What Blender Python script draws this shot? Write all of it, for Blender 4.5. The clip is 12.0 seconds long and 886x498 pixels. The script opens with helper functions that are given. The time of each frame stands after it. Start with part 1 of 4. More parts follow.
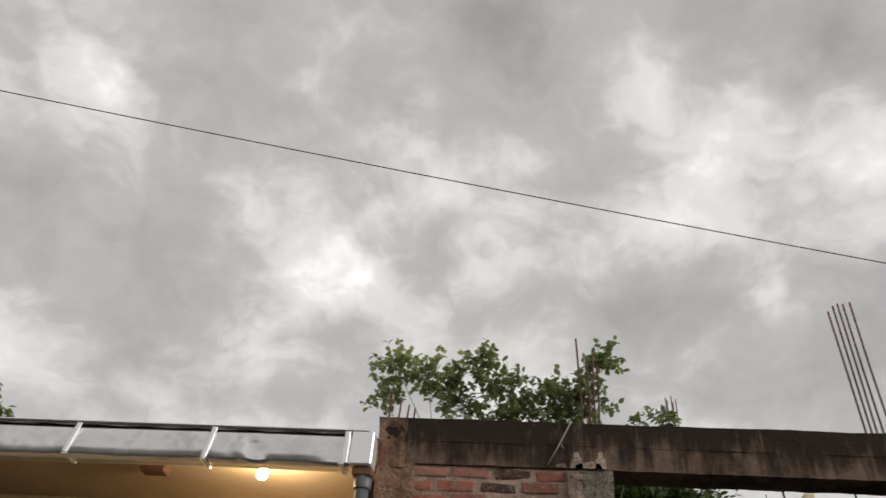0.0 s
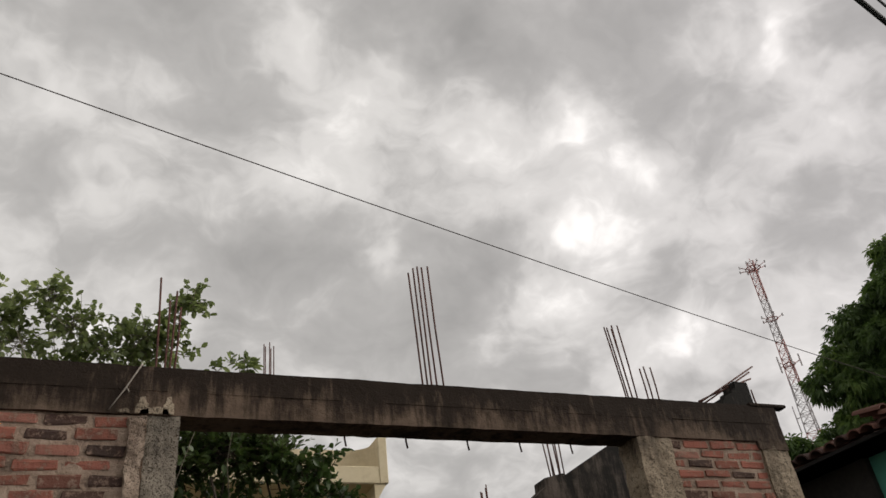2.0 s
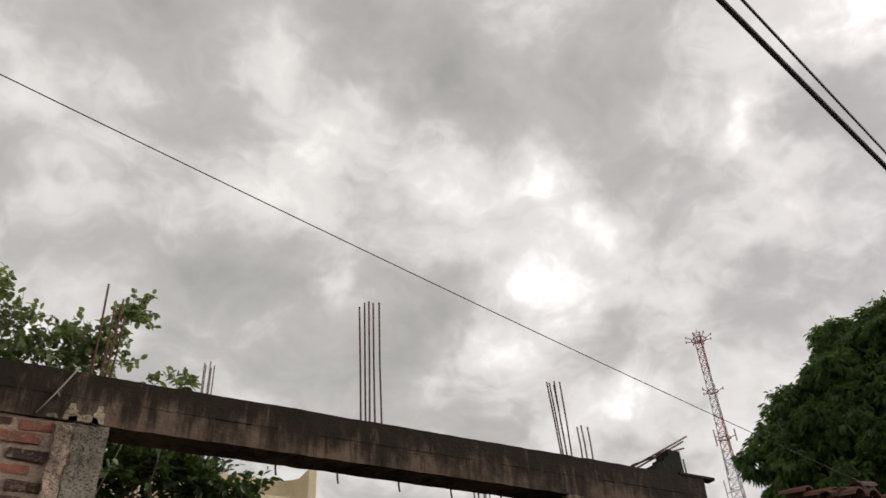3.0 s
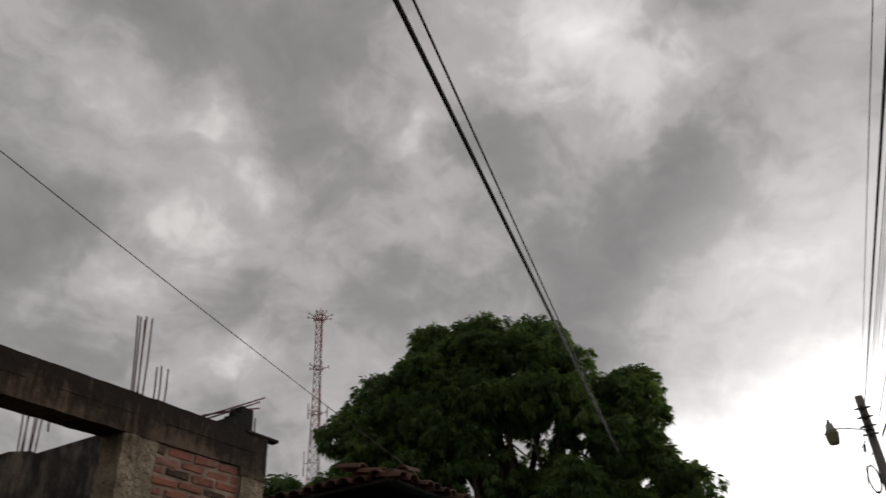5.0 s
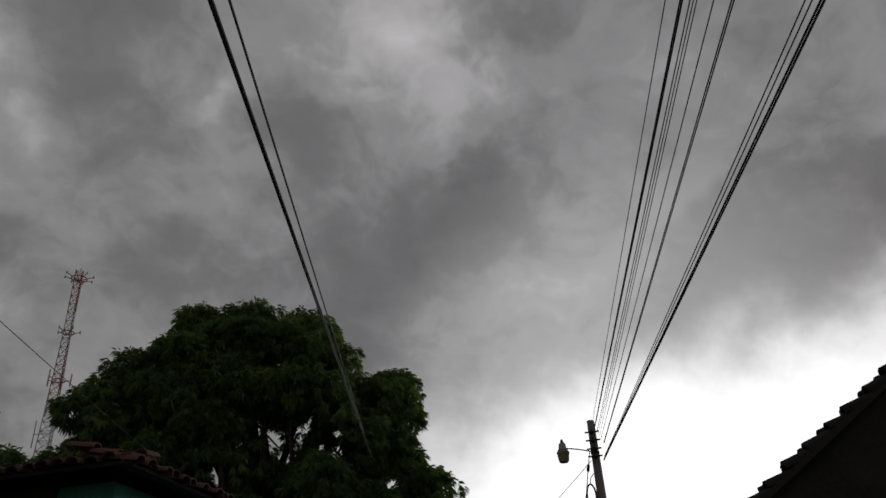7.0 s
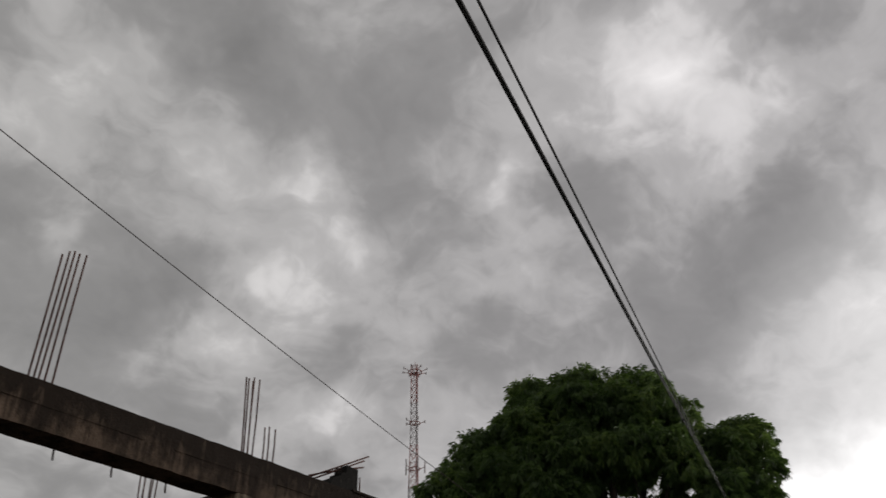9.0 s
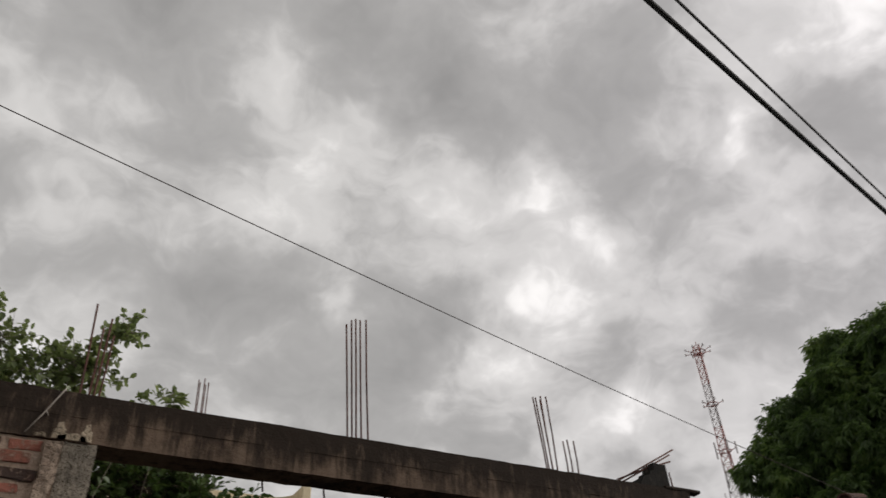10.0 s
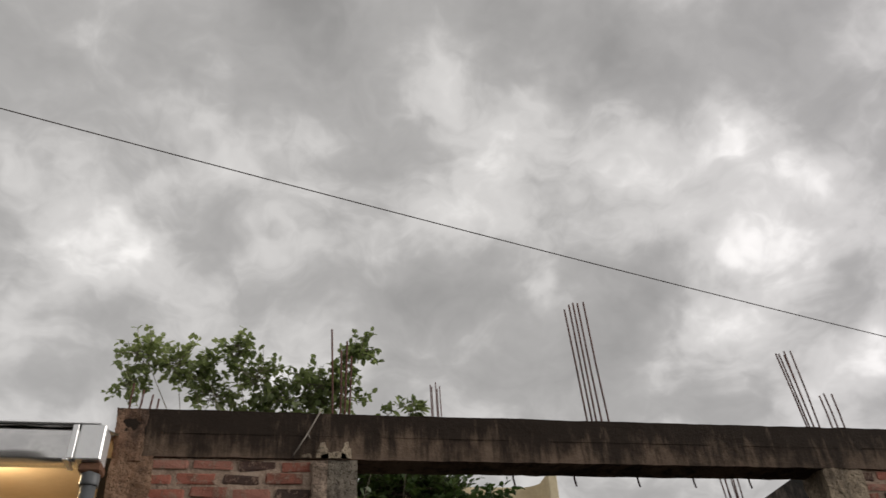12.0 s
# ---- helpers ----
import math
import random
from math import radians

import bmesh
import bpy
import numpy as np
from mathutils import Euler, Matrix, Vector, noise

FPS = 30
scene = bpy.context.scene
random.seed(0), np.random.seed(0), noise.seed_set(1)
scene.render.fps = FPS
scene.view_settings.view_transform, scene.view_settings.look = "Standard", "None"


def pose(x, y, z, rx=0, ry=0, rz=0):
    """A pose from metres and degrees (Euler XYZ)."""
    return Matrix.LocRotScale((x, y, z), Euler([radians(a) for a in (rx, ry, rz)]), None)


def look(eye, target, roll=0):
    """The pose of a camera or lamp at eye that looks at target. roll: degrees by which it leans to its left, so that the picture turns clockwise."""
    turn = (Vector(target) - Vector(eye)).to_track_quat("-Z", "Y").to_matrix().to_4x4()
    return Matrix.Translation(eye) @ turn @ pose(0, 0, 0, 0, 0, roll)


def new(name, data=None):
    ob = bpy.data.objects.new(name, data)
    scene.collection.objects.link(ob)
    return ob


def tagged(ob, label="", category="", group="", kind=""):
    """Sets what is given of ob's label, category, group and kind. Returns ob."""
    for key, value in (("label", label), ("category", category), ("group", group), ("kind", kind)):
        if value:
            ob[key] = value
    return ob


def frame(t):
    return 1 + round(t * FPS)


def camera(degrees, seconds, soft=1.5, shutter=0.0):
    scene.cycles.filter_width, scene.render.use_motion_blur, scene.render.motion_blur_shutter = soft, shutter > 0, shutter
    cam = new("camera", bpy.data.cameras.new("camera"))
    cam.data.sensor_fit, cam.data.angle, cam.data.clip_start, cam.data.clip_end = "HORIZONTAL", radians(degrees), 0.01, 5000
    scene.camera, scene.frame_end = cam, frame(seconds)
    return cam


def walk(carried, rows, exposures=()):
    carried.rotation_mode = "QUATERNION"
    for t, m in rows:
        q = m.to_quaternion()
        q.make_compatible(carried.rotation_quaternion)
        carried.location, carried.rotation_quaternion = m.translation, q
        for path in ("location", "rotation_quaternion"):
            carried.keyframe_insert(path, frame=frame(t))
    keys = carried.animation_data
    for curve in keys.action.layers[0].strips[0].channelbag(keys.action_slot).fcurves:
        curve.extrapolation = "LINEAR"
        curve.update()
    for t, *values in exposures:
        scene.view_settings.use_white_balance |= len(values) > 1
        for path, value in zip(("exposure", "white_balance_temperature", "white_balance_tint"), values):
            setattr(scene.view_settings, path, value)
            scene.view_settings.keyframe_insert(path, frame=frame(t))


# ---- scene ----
cam = camera(58.73, 12.0, soft=1.5, shutter=0.2)

PATH = [
    (0, (-0.231, 0.04, 1.594), (-0.412, 1.614, 2.814), 4.8),
    (0.2, (-0.181, 0.039, 1.598), (-0.277, 1.612, 2.83), 4.2),
    (0.5, (-0.103, 0.04, 1.606), (-0.006, 1.637, 2.807), 2.5),
    (0.7, (-0.057, 0.047, 1.612), (0.153, 1.644, 2.798), 2.3),
    (1, (-0.008, 0.041, 1.609), (0.362, 1.6, 2.806), 0.1),
    (1.2, (0.001, 0.054, 1.63), (0.527, 1.57, 2.823), -2.7),
    (1.5, (0.003, 0.05, 1.628), (0.676, 1.539, 2.782), -6.1),
    (1.8, (-0.02, 0.076, 1.651), (0.733, 1.567, 2.751), -8.6),
    (2, (-0.036, 0.111, 1.646), (0.7, 1.617, 2.737), -7.3),
    (2.5, (-0.044, 0.167, 1.649), (0.68, 1.645, 2.786), -3.5),
    (2.7, (-0.053, 0.1, 1.634), (0.699, 1.539, 2.802), -3.1),
    (4.3, (0.08, 0.043, 1.62), (1.301, 1.213, 2.688), -4),
    (4.5, (0.098, 0.033, 1.613), (1.377, 1.136, 2.684), -3.1),
    (4.8, (0.101, 0.014, 1.6), (1.49, 0.992, 2.656), -3.1),
    (5, (0.095, -0.004, 1.584), (1.57, 0.85, 2.631), -3.3),
    (5.3, (0.105, -0.021, 1.579), (1.672, 0.684, 2.602), -3.6),
    (5.5, (0.109, -0.048, 1.591), (1.743, 0.519, 2.595), -3.9),
    (6, (0.108, -0.069, 1.602), (1.789, 0.355, 2.6), -4.1),
    (6.5, (0.095, -0.092, 1.605), (1.797, 0.27, 2.591), -4),
    (6.7, (0.092, -0.088, 1.61), (1.794, 0.253, 2.603), -3.6),
    (8.3, (0.037, -0.019, 1.618), (1.514, 0.683, 2.769), -2.4),
    (8.5, (0.037, -0.019, 1.611), (1.482, 0.739, 2.768), -2.3),
    (8.8, (0.047, 0.016, 1.613), (1.399, 0.918, 2.778), -1.5),
    (9, (0.056, 0.029, 1.607), (1.341, 1.026, 2.771), -1.1),
    (9.2, (0.04, 0.017, 1.609), (1.263, 1.092, 2.771), -1.7),
    (9.5, (-0.007, -0.017, 1.583), (1.021, 1.232, 2.76), -2.8),
    (9.7, (-0.016, -0.029, 1.592), (0.912, 1.281, 2.784), -2.3),
    (10, (-0.003, -0.049, 1.589), (0.806, 1.336, 2.784), -3.6),
    (10.5, (-0.006, -0.032, 1.609), (0.678, 1.416, 2.807), -4.8),
    (11, (-0.015, -0.011, 1.605), (0.58, 1.484, 2.793), -5.9),
    (11.5, (-0.021, -0.034, 1.623), (0.489, 1.495, 2.807), -5.4),
    (12, (-0.052, -0.012, 1.622), (0.298, 1.556, 2.813), -3.8),
]
EXPOSURES = [(0, 0.08, 6500, 10), (0.5, 0.02, 6500, 10), (1.0, -0.12, 6500, 10), (1.5, -0.14, 6550, 10), (2.0, 0.0, 6550, 10), (2.5, 0.12, 6550, 10), (4.5, -0.33, 6550, 10), (5.0, -0.76, 6500, 10),
             (5.5, -1.20, 6400, 10), (6.0, -1.50, 6300, 10), (6.5, -1.64, 6300, 10), (8.5, -1.22, 6300, 10), (9.0, -0.74, 6400, 10), (9.5, -0.33, 6450, 10), (10.5, -0.12, 6450, 10), (12, -0.15, 6450, 10)]
walk(cam, [(t, look(eye, target, roll)) for t, eye, target, roll in PATH], EXPOSURES)

# ---- sky and sun ----
SUN_AZ, SUN_EL = 108.0, 17.0


def aim(az, el):
    a, e = radians(az), radians(el)
    return Vector((math.sin(a) * math.cos(e), math.cos(a) * math.cos(e), math.sin(e)))


# Bright breaks and dark masses of the cloud deck, over the house front and over the street: azimuth, elevation, size in degrees, stops.
FRONT_BREAKS = [(-17, 36, 3.7, 0.5), (-12, 35, 2.1, 0.3), (-24, 38, 2.5, 0.2), (-20, 29, 2.5, 0.35), (12, 49, 4.1, 0.35), (16, 40, 4.9, 0.4), (-42, 44, 3.3, 0.25), (-39, 43, 1.6, 0.25),
                (-38, 25, 2.1, 0.2), (-11, 46, 2.5, 0.15), (-18, 46, 2.5, 0.15), (-1, 44, 2.5, 0.2), (25, 47, 2.1, 0.3), (41, 40, 1.9, 0.3), (42, 37, 1.9, 0.2), (29, 38, 3.7, 0.3),
                (38, 34, 3.2, 0.1), (34, 28, 2.9, 0.22), (21, 34, 1.6, 0.3), (44, 23, 2.1, 0.35), (39, 34, 11.0, 0.26)]
STREET_BREAKS = [(57, 40, 3.3, 0.35), (57, 33, 2.5, 0.3), (40, 32, 2.2, 0.2), (45, 35, 2.5, 0.2), (74, 45, 2.9, 0.4), (79, 39, 3.2, 0.42), (78, 45, 3.4, 0.35), (59, 38, 2.5, 0.3),
                 (84, 42, 2.5, 0.35), (88, 32, 1.6, 0.3), (113, 39, 3.3, 0.2), (102, 39, 3.3, 0.1), (77, 42, 7.0, 0.22), (96, 41, 6.0, 0.15)]
FRONT_MASSES = [(-2, 54, 3.7, -0.45), (-31, 46, 4.5, -0.25), (-28, 33, 4.9, -0.3), (10, 34, 4.1, -0.45), (-11, 37, 2.5, -0.25), (-42, 37, 4.9, -0.2), (-10, 48, 2.5, -0.2), (-30, 27, 2.9, -0.15),
                (6, 48, 2.5, -0.15), (32, 49, 4.5, -0.55), (21, 52, 3.7, -0.35), (30, 31, 2.9, -0.45), (26, 27, 4.9, -0.4), (35, 31, 1.6, -0.35), (44, 28, 3.3, -0.35), (17, 33, 3.0, -0.3), (6, 50, 8.0, -0.32)]
STREET_MASSES = [(55, 28, 3.7, -0.4), (46, 40, 2.9, -0.2), (36, 44, 2.5, -0.2), (65, 40, 3.7, -0.25), (82, 33, 4.1, -0.5), (76, 29, 6.2, -0.4), (68, 32, 4.1, -0.35), (86, 44, 2.5, -0.3),
                 (92, 39, 3.3, -0.25), (106, 26, 5.3, -0.5), (98, 24, 4.9, -0.3), (70, 25, 5.0, -0.25), (50, 45, 5.5, -0.32), (100, 44, 5.0, -0.25)]


class Nodes:
    """Shorthand for building a node tree."""

    def __init__(self, tree):
        self.t = tree
        tree.nodes.clear()

    def n(self, kind, ins=(), **props):
        node = self.t.nodes.new(kind)
        if "operation" in props:
            node.operation = props.pop("operation")
        if "data_type" in props:
            node.data_type = props.pop("data_type")
        if "blend_type" in props:
            node.blend_type = props.pop("blend_type")
        if "sky_type" in props:
            node.sky_type = props.pop("sky_type")
        if "interpolation_type" in props:
            node.interpolation_type = props.pop("interpolation_type")
        for key, value in (ins.items() if hasattr(ins, "items") else enumerate(ins)):
            if value is None:
                continue
            if isinstance(value, bpy.types.NodeSocket):
                self.t.links.new(value, node.inputs[key])
            else:
                node.inputs[key].default_value = value
        return node

    def math(self, op, a, b=None, c=None):
        return self.n("ShaderNodeMath", (a, b, c), operation=op).outputs[0]

    def vec(self, op, a, b=None):
        return self.n("ShaderNodeVectorMath", (a, b), operation=op)

    def noise(self, vector, scale, detail=4.0, rough=0.5):
        return self.n("ShaderNodeTexNoise", {"Vector": vector, "Scale": scale, "Detail": detail, "Roughness": rough})

    def step(self, value, low, high, a=0.0, b=1.0):
        return self.n("ShaderNodeMapRange", (value, low, high, a, b), interpolation_type="SMOOTHSTEP").outputs[0]

    def mix(self, factor, a, b, blend="MIX"):
        node = self.n("ShaderNodeMix", {0: factor, 6: a, 7: b}, data_type="RGBA", blend_type=blend)
        return node.outputs[2]

    def ramp(self, value, stops):
        node = self.n("ShaderNodeValToRGB", (value,))
        el = node.color_ramp.elements
        while len(el) < len(stops):
            el.new(0.5)
        for e, (at, colour) in zip(el, stops):
            e.position, e.color = at, (*colour, 1)
        return node.outputs[0]


def make_world():
    world = bpy.data.worlds.new("overcast_sky")
    scene.world, world.use_nodes = world, True
    k = Nodes(world.node_tree)
    way = k.n("ShaderNodeTexCoord").outputs["Generated"]
    xyz = k.n("ShaderNodeSeparateXYZ", (way,)).outputs
    # Billowing edges: the direction is stirred at three scales before the cloud masses are looked up.
    stir = way
    for scale, much in ((5.0, 0.032), (12.0, 0.050), (26.0, 0.024)):
        nz = k.noise(way, scale, 3.0, 0.55).outputs["Color"]
        off = k.vec("SUBTRACT", nz, (0.5, 0.5, 0.5)).outputs[0]
        off = k.vec("MULTIPLY", off, (much * 2, much * 2, much * 2)).outputs[0]
        stir = k.vec("ADD", stir, off).outputs[0]
    stir = k.vec("NORMALIZE", stir).outputs[0]
    stops = None
    for az, el, size, much in FRONT_BREAKS + STREET_BREAKS + FRONT_MASSES + STREET_MASSES:
        dot = k.vec("DOT_PRODUCT", stir, tuple(aim(az, el))).outputs["Value"]
        sharp = 2.0 / radians(size) ** 2
        bell = k.math("EXPONENT", k.math("MULTIPLY_ADD", dot, sharp, -sharp))
        stops = k.math("MULTIPLY_ADD", bell, much, 0.0 if stops is None else stops)
    sunward = k.vec("DOT_PRODUCT", way, tuple(aim(92, 17))).outputs["Value"]
    stops = k.math("MULTIPLY_ADD", k.step(sunward, 0.45, 0.95), 0.22, stops)
    # The deck seen in perspective, for the finer texture.
    low = k.math("ADD", k.math("MAXIMUM", xyz[2], 0.0), 0.35)
    flat = k.n("ShaderNodeCombineXYZ", (k.math("DIVIDE", xyz[0], low), k.math("DIVIDE", xyz[1], low), xyz[2])).outputs[0]
    flat = k.vec("ADD", flat, k.vec("MULTIPLY", k.vec("SUBTRACT", k.noise(way, 9.0, 3.0, 0.5).outputs["Color"], (0.5, 0.5, 0.5)).outputs[0], (0.22, 0.22, 0.22)).outputs[0]).outputs[0]
    coarse = k.noise(flat, 3.0, 5.0, 0.55).outputs[0]
    fine = k.noise(flat, 6.0, 6.0, 0.55).outputs[0]
    form = k.math("MULTIPLY_ADD", k.math("SUBTRACT", coarse, 0.5), 0.9, k.math("MULTIPLY", stops, 1.1))
    form = k.math("MULTIPLY_ADD", k.math("SUBTRACT", fine, 0.5), 1.35, form)
    # Billows: brightness climbs quickly at the rim of a puff and levels off inside it.
    rim = k.math("ADD", k.step(form, -0.15, 0.30), k.step(form, 0.35, 0.75))
    stops = k.math("MULTIPLY_ADD", rim, 0.31, k.math("MULTIPLY_ADD", form, 0.66, -0.30))
    lum = k.math("MULTIPLY", k.math("POWER", 2.0, stops), 0.645)
    warm = k.step(sunward, 0.35, 1.0)
    tint = k.mix(warm, (1.0, 0.968, 0.935, 1), (1.0, 0.958, 0.945, 1))
    cloud = k.vec("MULTIPLY", tint, k.n("ShaderNodeCombineXYZ", (lum, lum, lum)).outputs[0]).outputs[0]
    # The clear strip under the deck's edge on the sun's side.
    side = k.vec("DOT_PRODUCT", k.vec("NORMALIZE", k.vec("MULTIPLY", way, (1, 1, 0)).outputs[0]).outputs[0], tuple(aim(112, 0))).outputs["Value"]
    side = k.step(side, 0.66, 0.90)
    lift = k.math("MULTIPLY_ADD", k.math("SUBTRACT", k.noise(way, 7.0, 5.0, 0.55).outputs[0], 0.5), 0.16, xyz[2])
    rise = k.vec("DOT_PRODUCT", way, tuple(aim(125, 0))).outputs["Value"]
    lift = k.math("SUBTRACT", lift, k.step(rise, 0.55, 0.95, 0.0, 0.06))
    strip = k.math("MULTIPLY", k.math("POWER", k.step(lift, 0.40, 0.22), 1.6), side)
    halo = k.math("MULTIPLY", k.step(sunward, 0.93, 1.0), 0.6)
    glow = k.math("ADD", k.math("MULTIPLY", strip, 2.6), halo)
    bright = k.vec("MULTIPLY", (1.0, 0.985, 0.96), k.n("ShaderNodeCombineXYZ", (glow, glow, glow)).outputs[0]).outputs[0]
    total = k.vec("ADD", cloud, bright).outputs[0]
    deck = k.n("ShaderNodeBackground", (total, 1.0)).outputs[0]
    sky = k.n("ShaderNodeTexSky", sky_type="NISHITA")
    sky.sun_disc, sky.sun_elevation, sky.sun_rotation = False, radians(SUN_EL), radians(SUN_AZ)
    clear = k.n("ShaderNodeBackground", (sky.outputs[0], 0.08)).outputs[0]
    mixed = k.n("ShaderNodeMixShader", (0.95, clear, deck)).outputs[0]
    k.n("ShaderNodeOutputWorld", (mixed,))


make_world()
sun = new("sun", bpy.data.lights.new("sun", "SUN"))
sun.data.energy, sun.data.angle, sun.data.color = 1.1, radians(20), (1.0, 0.93, 0.84)
sun.matrix_world = look(aim(SUN_AZ, SUN_EL) * 60, (0, 0, 0))


# ---- materials ----
def material(name, colours, rough=0.85, metal=0.0, grain=18.0, bump=0.3, spots=3.0, per="", spec=0.3):
    """A weathered surface: a ramp of colours over stains and grain, relief, and a change from piece to piece."""
    m = bpy.data.materials.new(name)
    m.use_nodes = True
    k = Nodes(m.node_tree)
    at = k.n("ShaderNodeTexCoord").outputs["Object"]
    big = k.noise(at, spots, 5.0, 0.6).outputs[0]
    small = k.noise(at, grain, 5.0, 0.65).outputs[0]
    value = k.math("ADD", k.math("MULTIPLY", big, 0.6), k.math("MULTIPLY", small, 0.4))
    if per == "object":
        value = k.math("MULTIPLY_ADD", k.n("ShaderNodeObjectInfo").outputs["Random"], 0.8, k.math("MULTIPLY_ADD", value, 0.5, -0.15))
    elif per == "island":
        value = k.math("MULTIPLY_ADD", k.n("ShaderNodeNewGeometry").outputs["Random Per Island"], 0.8, k.math("MULTIPLY_ADD", value, 0.5, -0.15))
    else:
        value = k.step(value, 0.3, 0.7)
    n = len(colours)
    colour = k.ramp(value, [(i / max(1, n - 1), c) for i, c in enumerate(colours)])
    relief = k.n("ShaderNodeBump", {"Strength": bump, "Distance": 0.01, "Height": small}).outputs[0]
    b = k.n("ShaderNodeBsdfPrincipled", {"Base Color": colour, "Roughness": rough, "Metallic": metal, "Normal": relief, "Specular IOR Level": spec})
    k.n("ShaderNodeOutputMaterial", (b.outputs[0],))
    return m


def concrete_stained(name, pale, mid, dark, low, high, streak=1.0, pits=0.0):
    """Board-cast concrete with black mould that runs down from the top edge in streaks."""
    m = bpy.data.materials.new(name)
    m.use_nodes = True
    k = Nodes(m.node_tree)
    at = k.n("ShaderNodeTexCoord").outputs["Object"]
    z = k.n("ShaderNodeSeparateXYZ", (at,)).outputs[2]
    tall = k.vec("MULTIPLY", at, (15.0, 15.0, 2.2)).outputs[0]
    runs = k.noise(tall, 1.0, 8.0, 0.72).outputs[0]
    big = k.noise(at, 2.6, 6.0, 0.65).outputs[0]
    grain = k.noise(at, 60.0, 5.0, 0.7).outputs[0]
    base = k.mix(k.step(big, 0.35, 0.65), (*pale, 1), (*mid, 1))
    height = k.n("ShaderNodeMapRange", (z, low, high, -0.28, 0.30)).outputs[0]
    mould = k.math("ADD", k.math("MULTIPLY_ADD", k.math("SUBTRACT", runs, 0.5), 1.5 * streak, height), k.math("MULTIPLY", k.math("SUBTRACT", big, 0.5), 1.2))
    mould = k.step(mould, -0.33, 0.17)
    colour = k.mix(mould, base, (*dark, 1))
    wash = k.step(k.noise(k.vec("MULTIPLY", at, (14.0, 14.0, 3.5)).outputs[0], 1.0, 5.0, 0.6).outputs[0], 0.62, 0.72)
    colour = k.mix(k.math("MULTIPLY", wash, 0.35), colour, (*pale, 1))
    colour = k.mix(k.math("MULTIPLY", k.math("SUBTRACT", grain, 0.5), 0.6), colour, (0.02, 0.018, 0.015, 1))
    pit = k.math("MULTIPLY", k.step(k.noise(at, 95.0, 3.0, 0.6).outputs[0], 0.33, 0.47), k.step(k.noise(at, 55.0, 3.0, 0.6).outputs[0], 0.33, 0.43))
    colour = k.mix(k.math("MULTIPLY", k.math("SUBTRACT", 1.0, pit), pits), colour, (0.06, 0.046, 0.034, 1))
    rise = k.math("ADD", k.math("MULTIPLY", grain, 0.6), k.math("MULTIPLY", pit, pits))
    relief = k.n("ShaderNodeBump", {"Strength": 0.8, "Distance": 0.015, "Height": rise}).outputs[0]
    b = k.n("ShaderNodeBsdfPrincipled", {"Base Color": colour, "Roughness": 0.92, "Normal": relief, "Specular IOR Level": 0.2})
    k.n("ShaderNodeOutputMaterial", (b.outputs[0],))
    return m


def brick_surface(name):
    """Soft-burnt clay brick: every brick its own tone, some overburnt, with mortar smeared over the face and soot."""
    m = bpy.data.materials.new(name)
    m.use_nodes = True
    k = Nodes(m.node_tree)
    at = k.n("ShaderNodeTexCoord").outputs["Object"]
    chance = k.n("ShaderNodeObjectInfo").outputs["Random"]
    spread = k.vec("ADD", at, k.vec("MULTIPLY", (9.0, 5.0, 7.0), k.n("ShaderNodeCombineXYZ", (chance, chance, chance)).outputs[0]).outputs[0]).outputs[0]
    tone = k.ramp(chance, [(0.0, (0.06, 0.042, 0.036)), (0.13, (0.11, 0.065, 0.052)), (0.18, (0.26, 0.105, 0.075)), (0.5, (0.38, 0.140, 0.100)), (0.75, (0.31, 0.122, 0.09)), (1.0, (0.37, 0.185, 0.14))])
    big = k.noise(spread, 11.0, 5.0, 0.65).outputs[0]
    grain = k.noise(spread, 70.0, 4.0, 0.7).outputs[0]
    colour = k.mix(k.step(big, 0.46, 0.68, 0.0, 0.8), tone, (0.09, 0.05, 0.04, 1))
    smear = k.noise(spread, 22.0, 6.0, 0.75).outputs[0]
    colour = k.mix(k.step(smear, 0.50, 0.62, 0.0, 0.75), colour, (0.34, 0.235, 0.175, 1))
    colour = k.mix(k.step(grain, 0.6, 0.75, 0.0, 0.5), colour, (0.10, 0.06, 0.045, 1))
    rise = k.math("ADD", k.math("MULTIPLY", smear, 0.5), grain)
    relief = k.n("ShaderNodeBump", {"Strength": 0.7, "Distance": 0.01, "Height": rise}).outputs[0]
    b = k.n("ShaderNodeBsdfPrincipled", {"Base Color": colour, "Roughness": 0.95, "Normal": relief, "Specular IOR Level": 0.2})
    k.n("ShaderNodeOutputMaterial", (b.outputs[0],))
    return m


def foliage(name, colours, through_much=0.25, rough=0.5):
    m = bpy.data.materials.new(name)
    m.use_nodes = True
    k = Nodes(m.node_tree)
    chance = k.n("ShaderNodeNewGeometry").outputs["Random Per Island"]
    at = k.n("ShaderNodeTexCoord").outputs["Object"]
    patch = k.noise(at, 0.8, 3.0, 0.5).outputs[0]
    value = k.math("ADD", k.math("MULTIPLY", chance, 0.45), k.step(patch, 0.36, 0.68, 0.0, 0.55))
    n = len(colours)
    colour = k.ramp(value, [(i / (n - 1), c) for i, c in enumerate(colours)])
    b = k.n("ShaderNodeBsdfPrincipled", {"Base Color": colour, "Roughness": rough, "Specular IOR Level": 0.4}).outputs[0]
    t = k.n("ShaderNodeBsdfTranslucent", (k.mix(1.0, colour, (1.7, 1.7, 1.3, 1), "MULTIPLY"),)).outputs[0]
    k.n("ShaderNodeOutputMaterial", (k.n("ShaderNodeMixShader", (through_much, b, t)).outputs[0],))
    return m


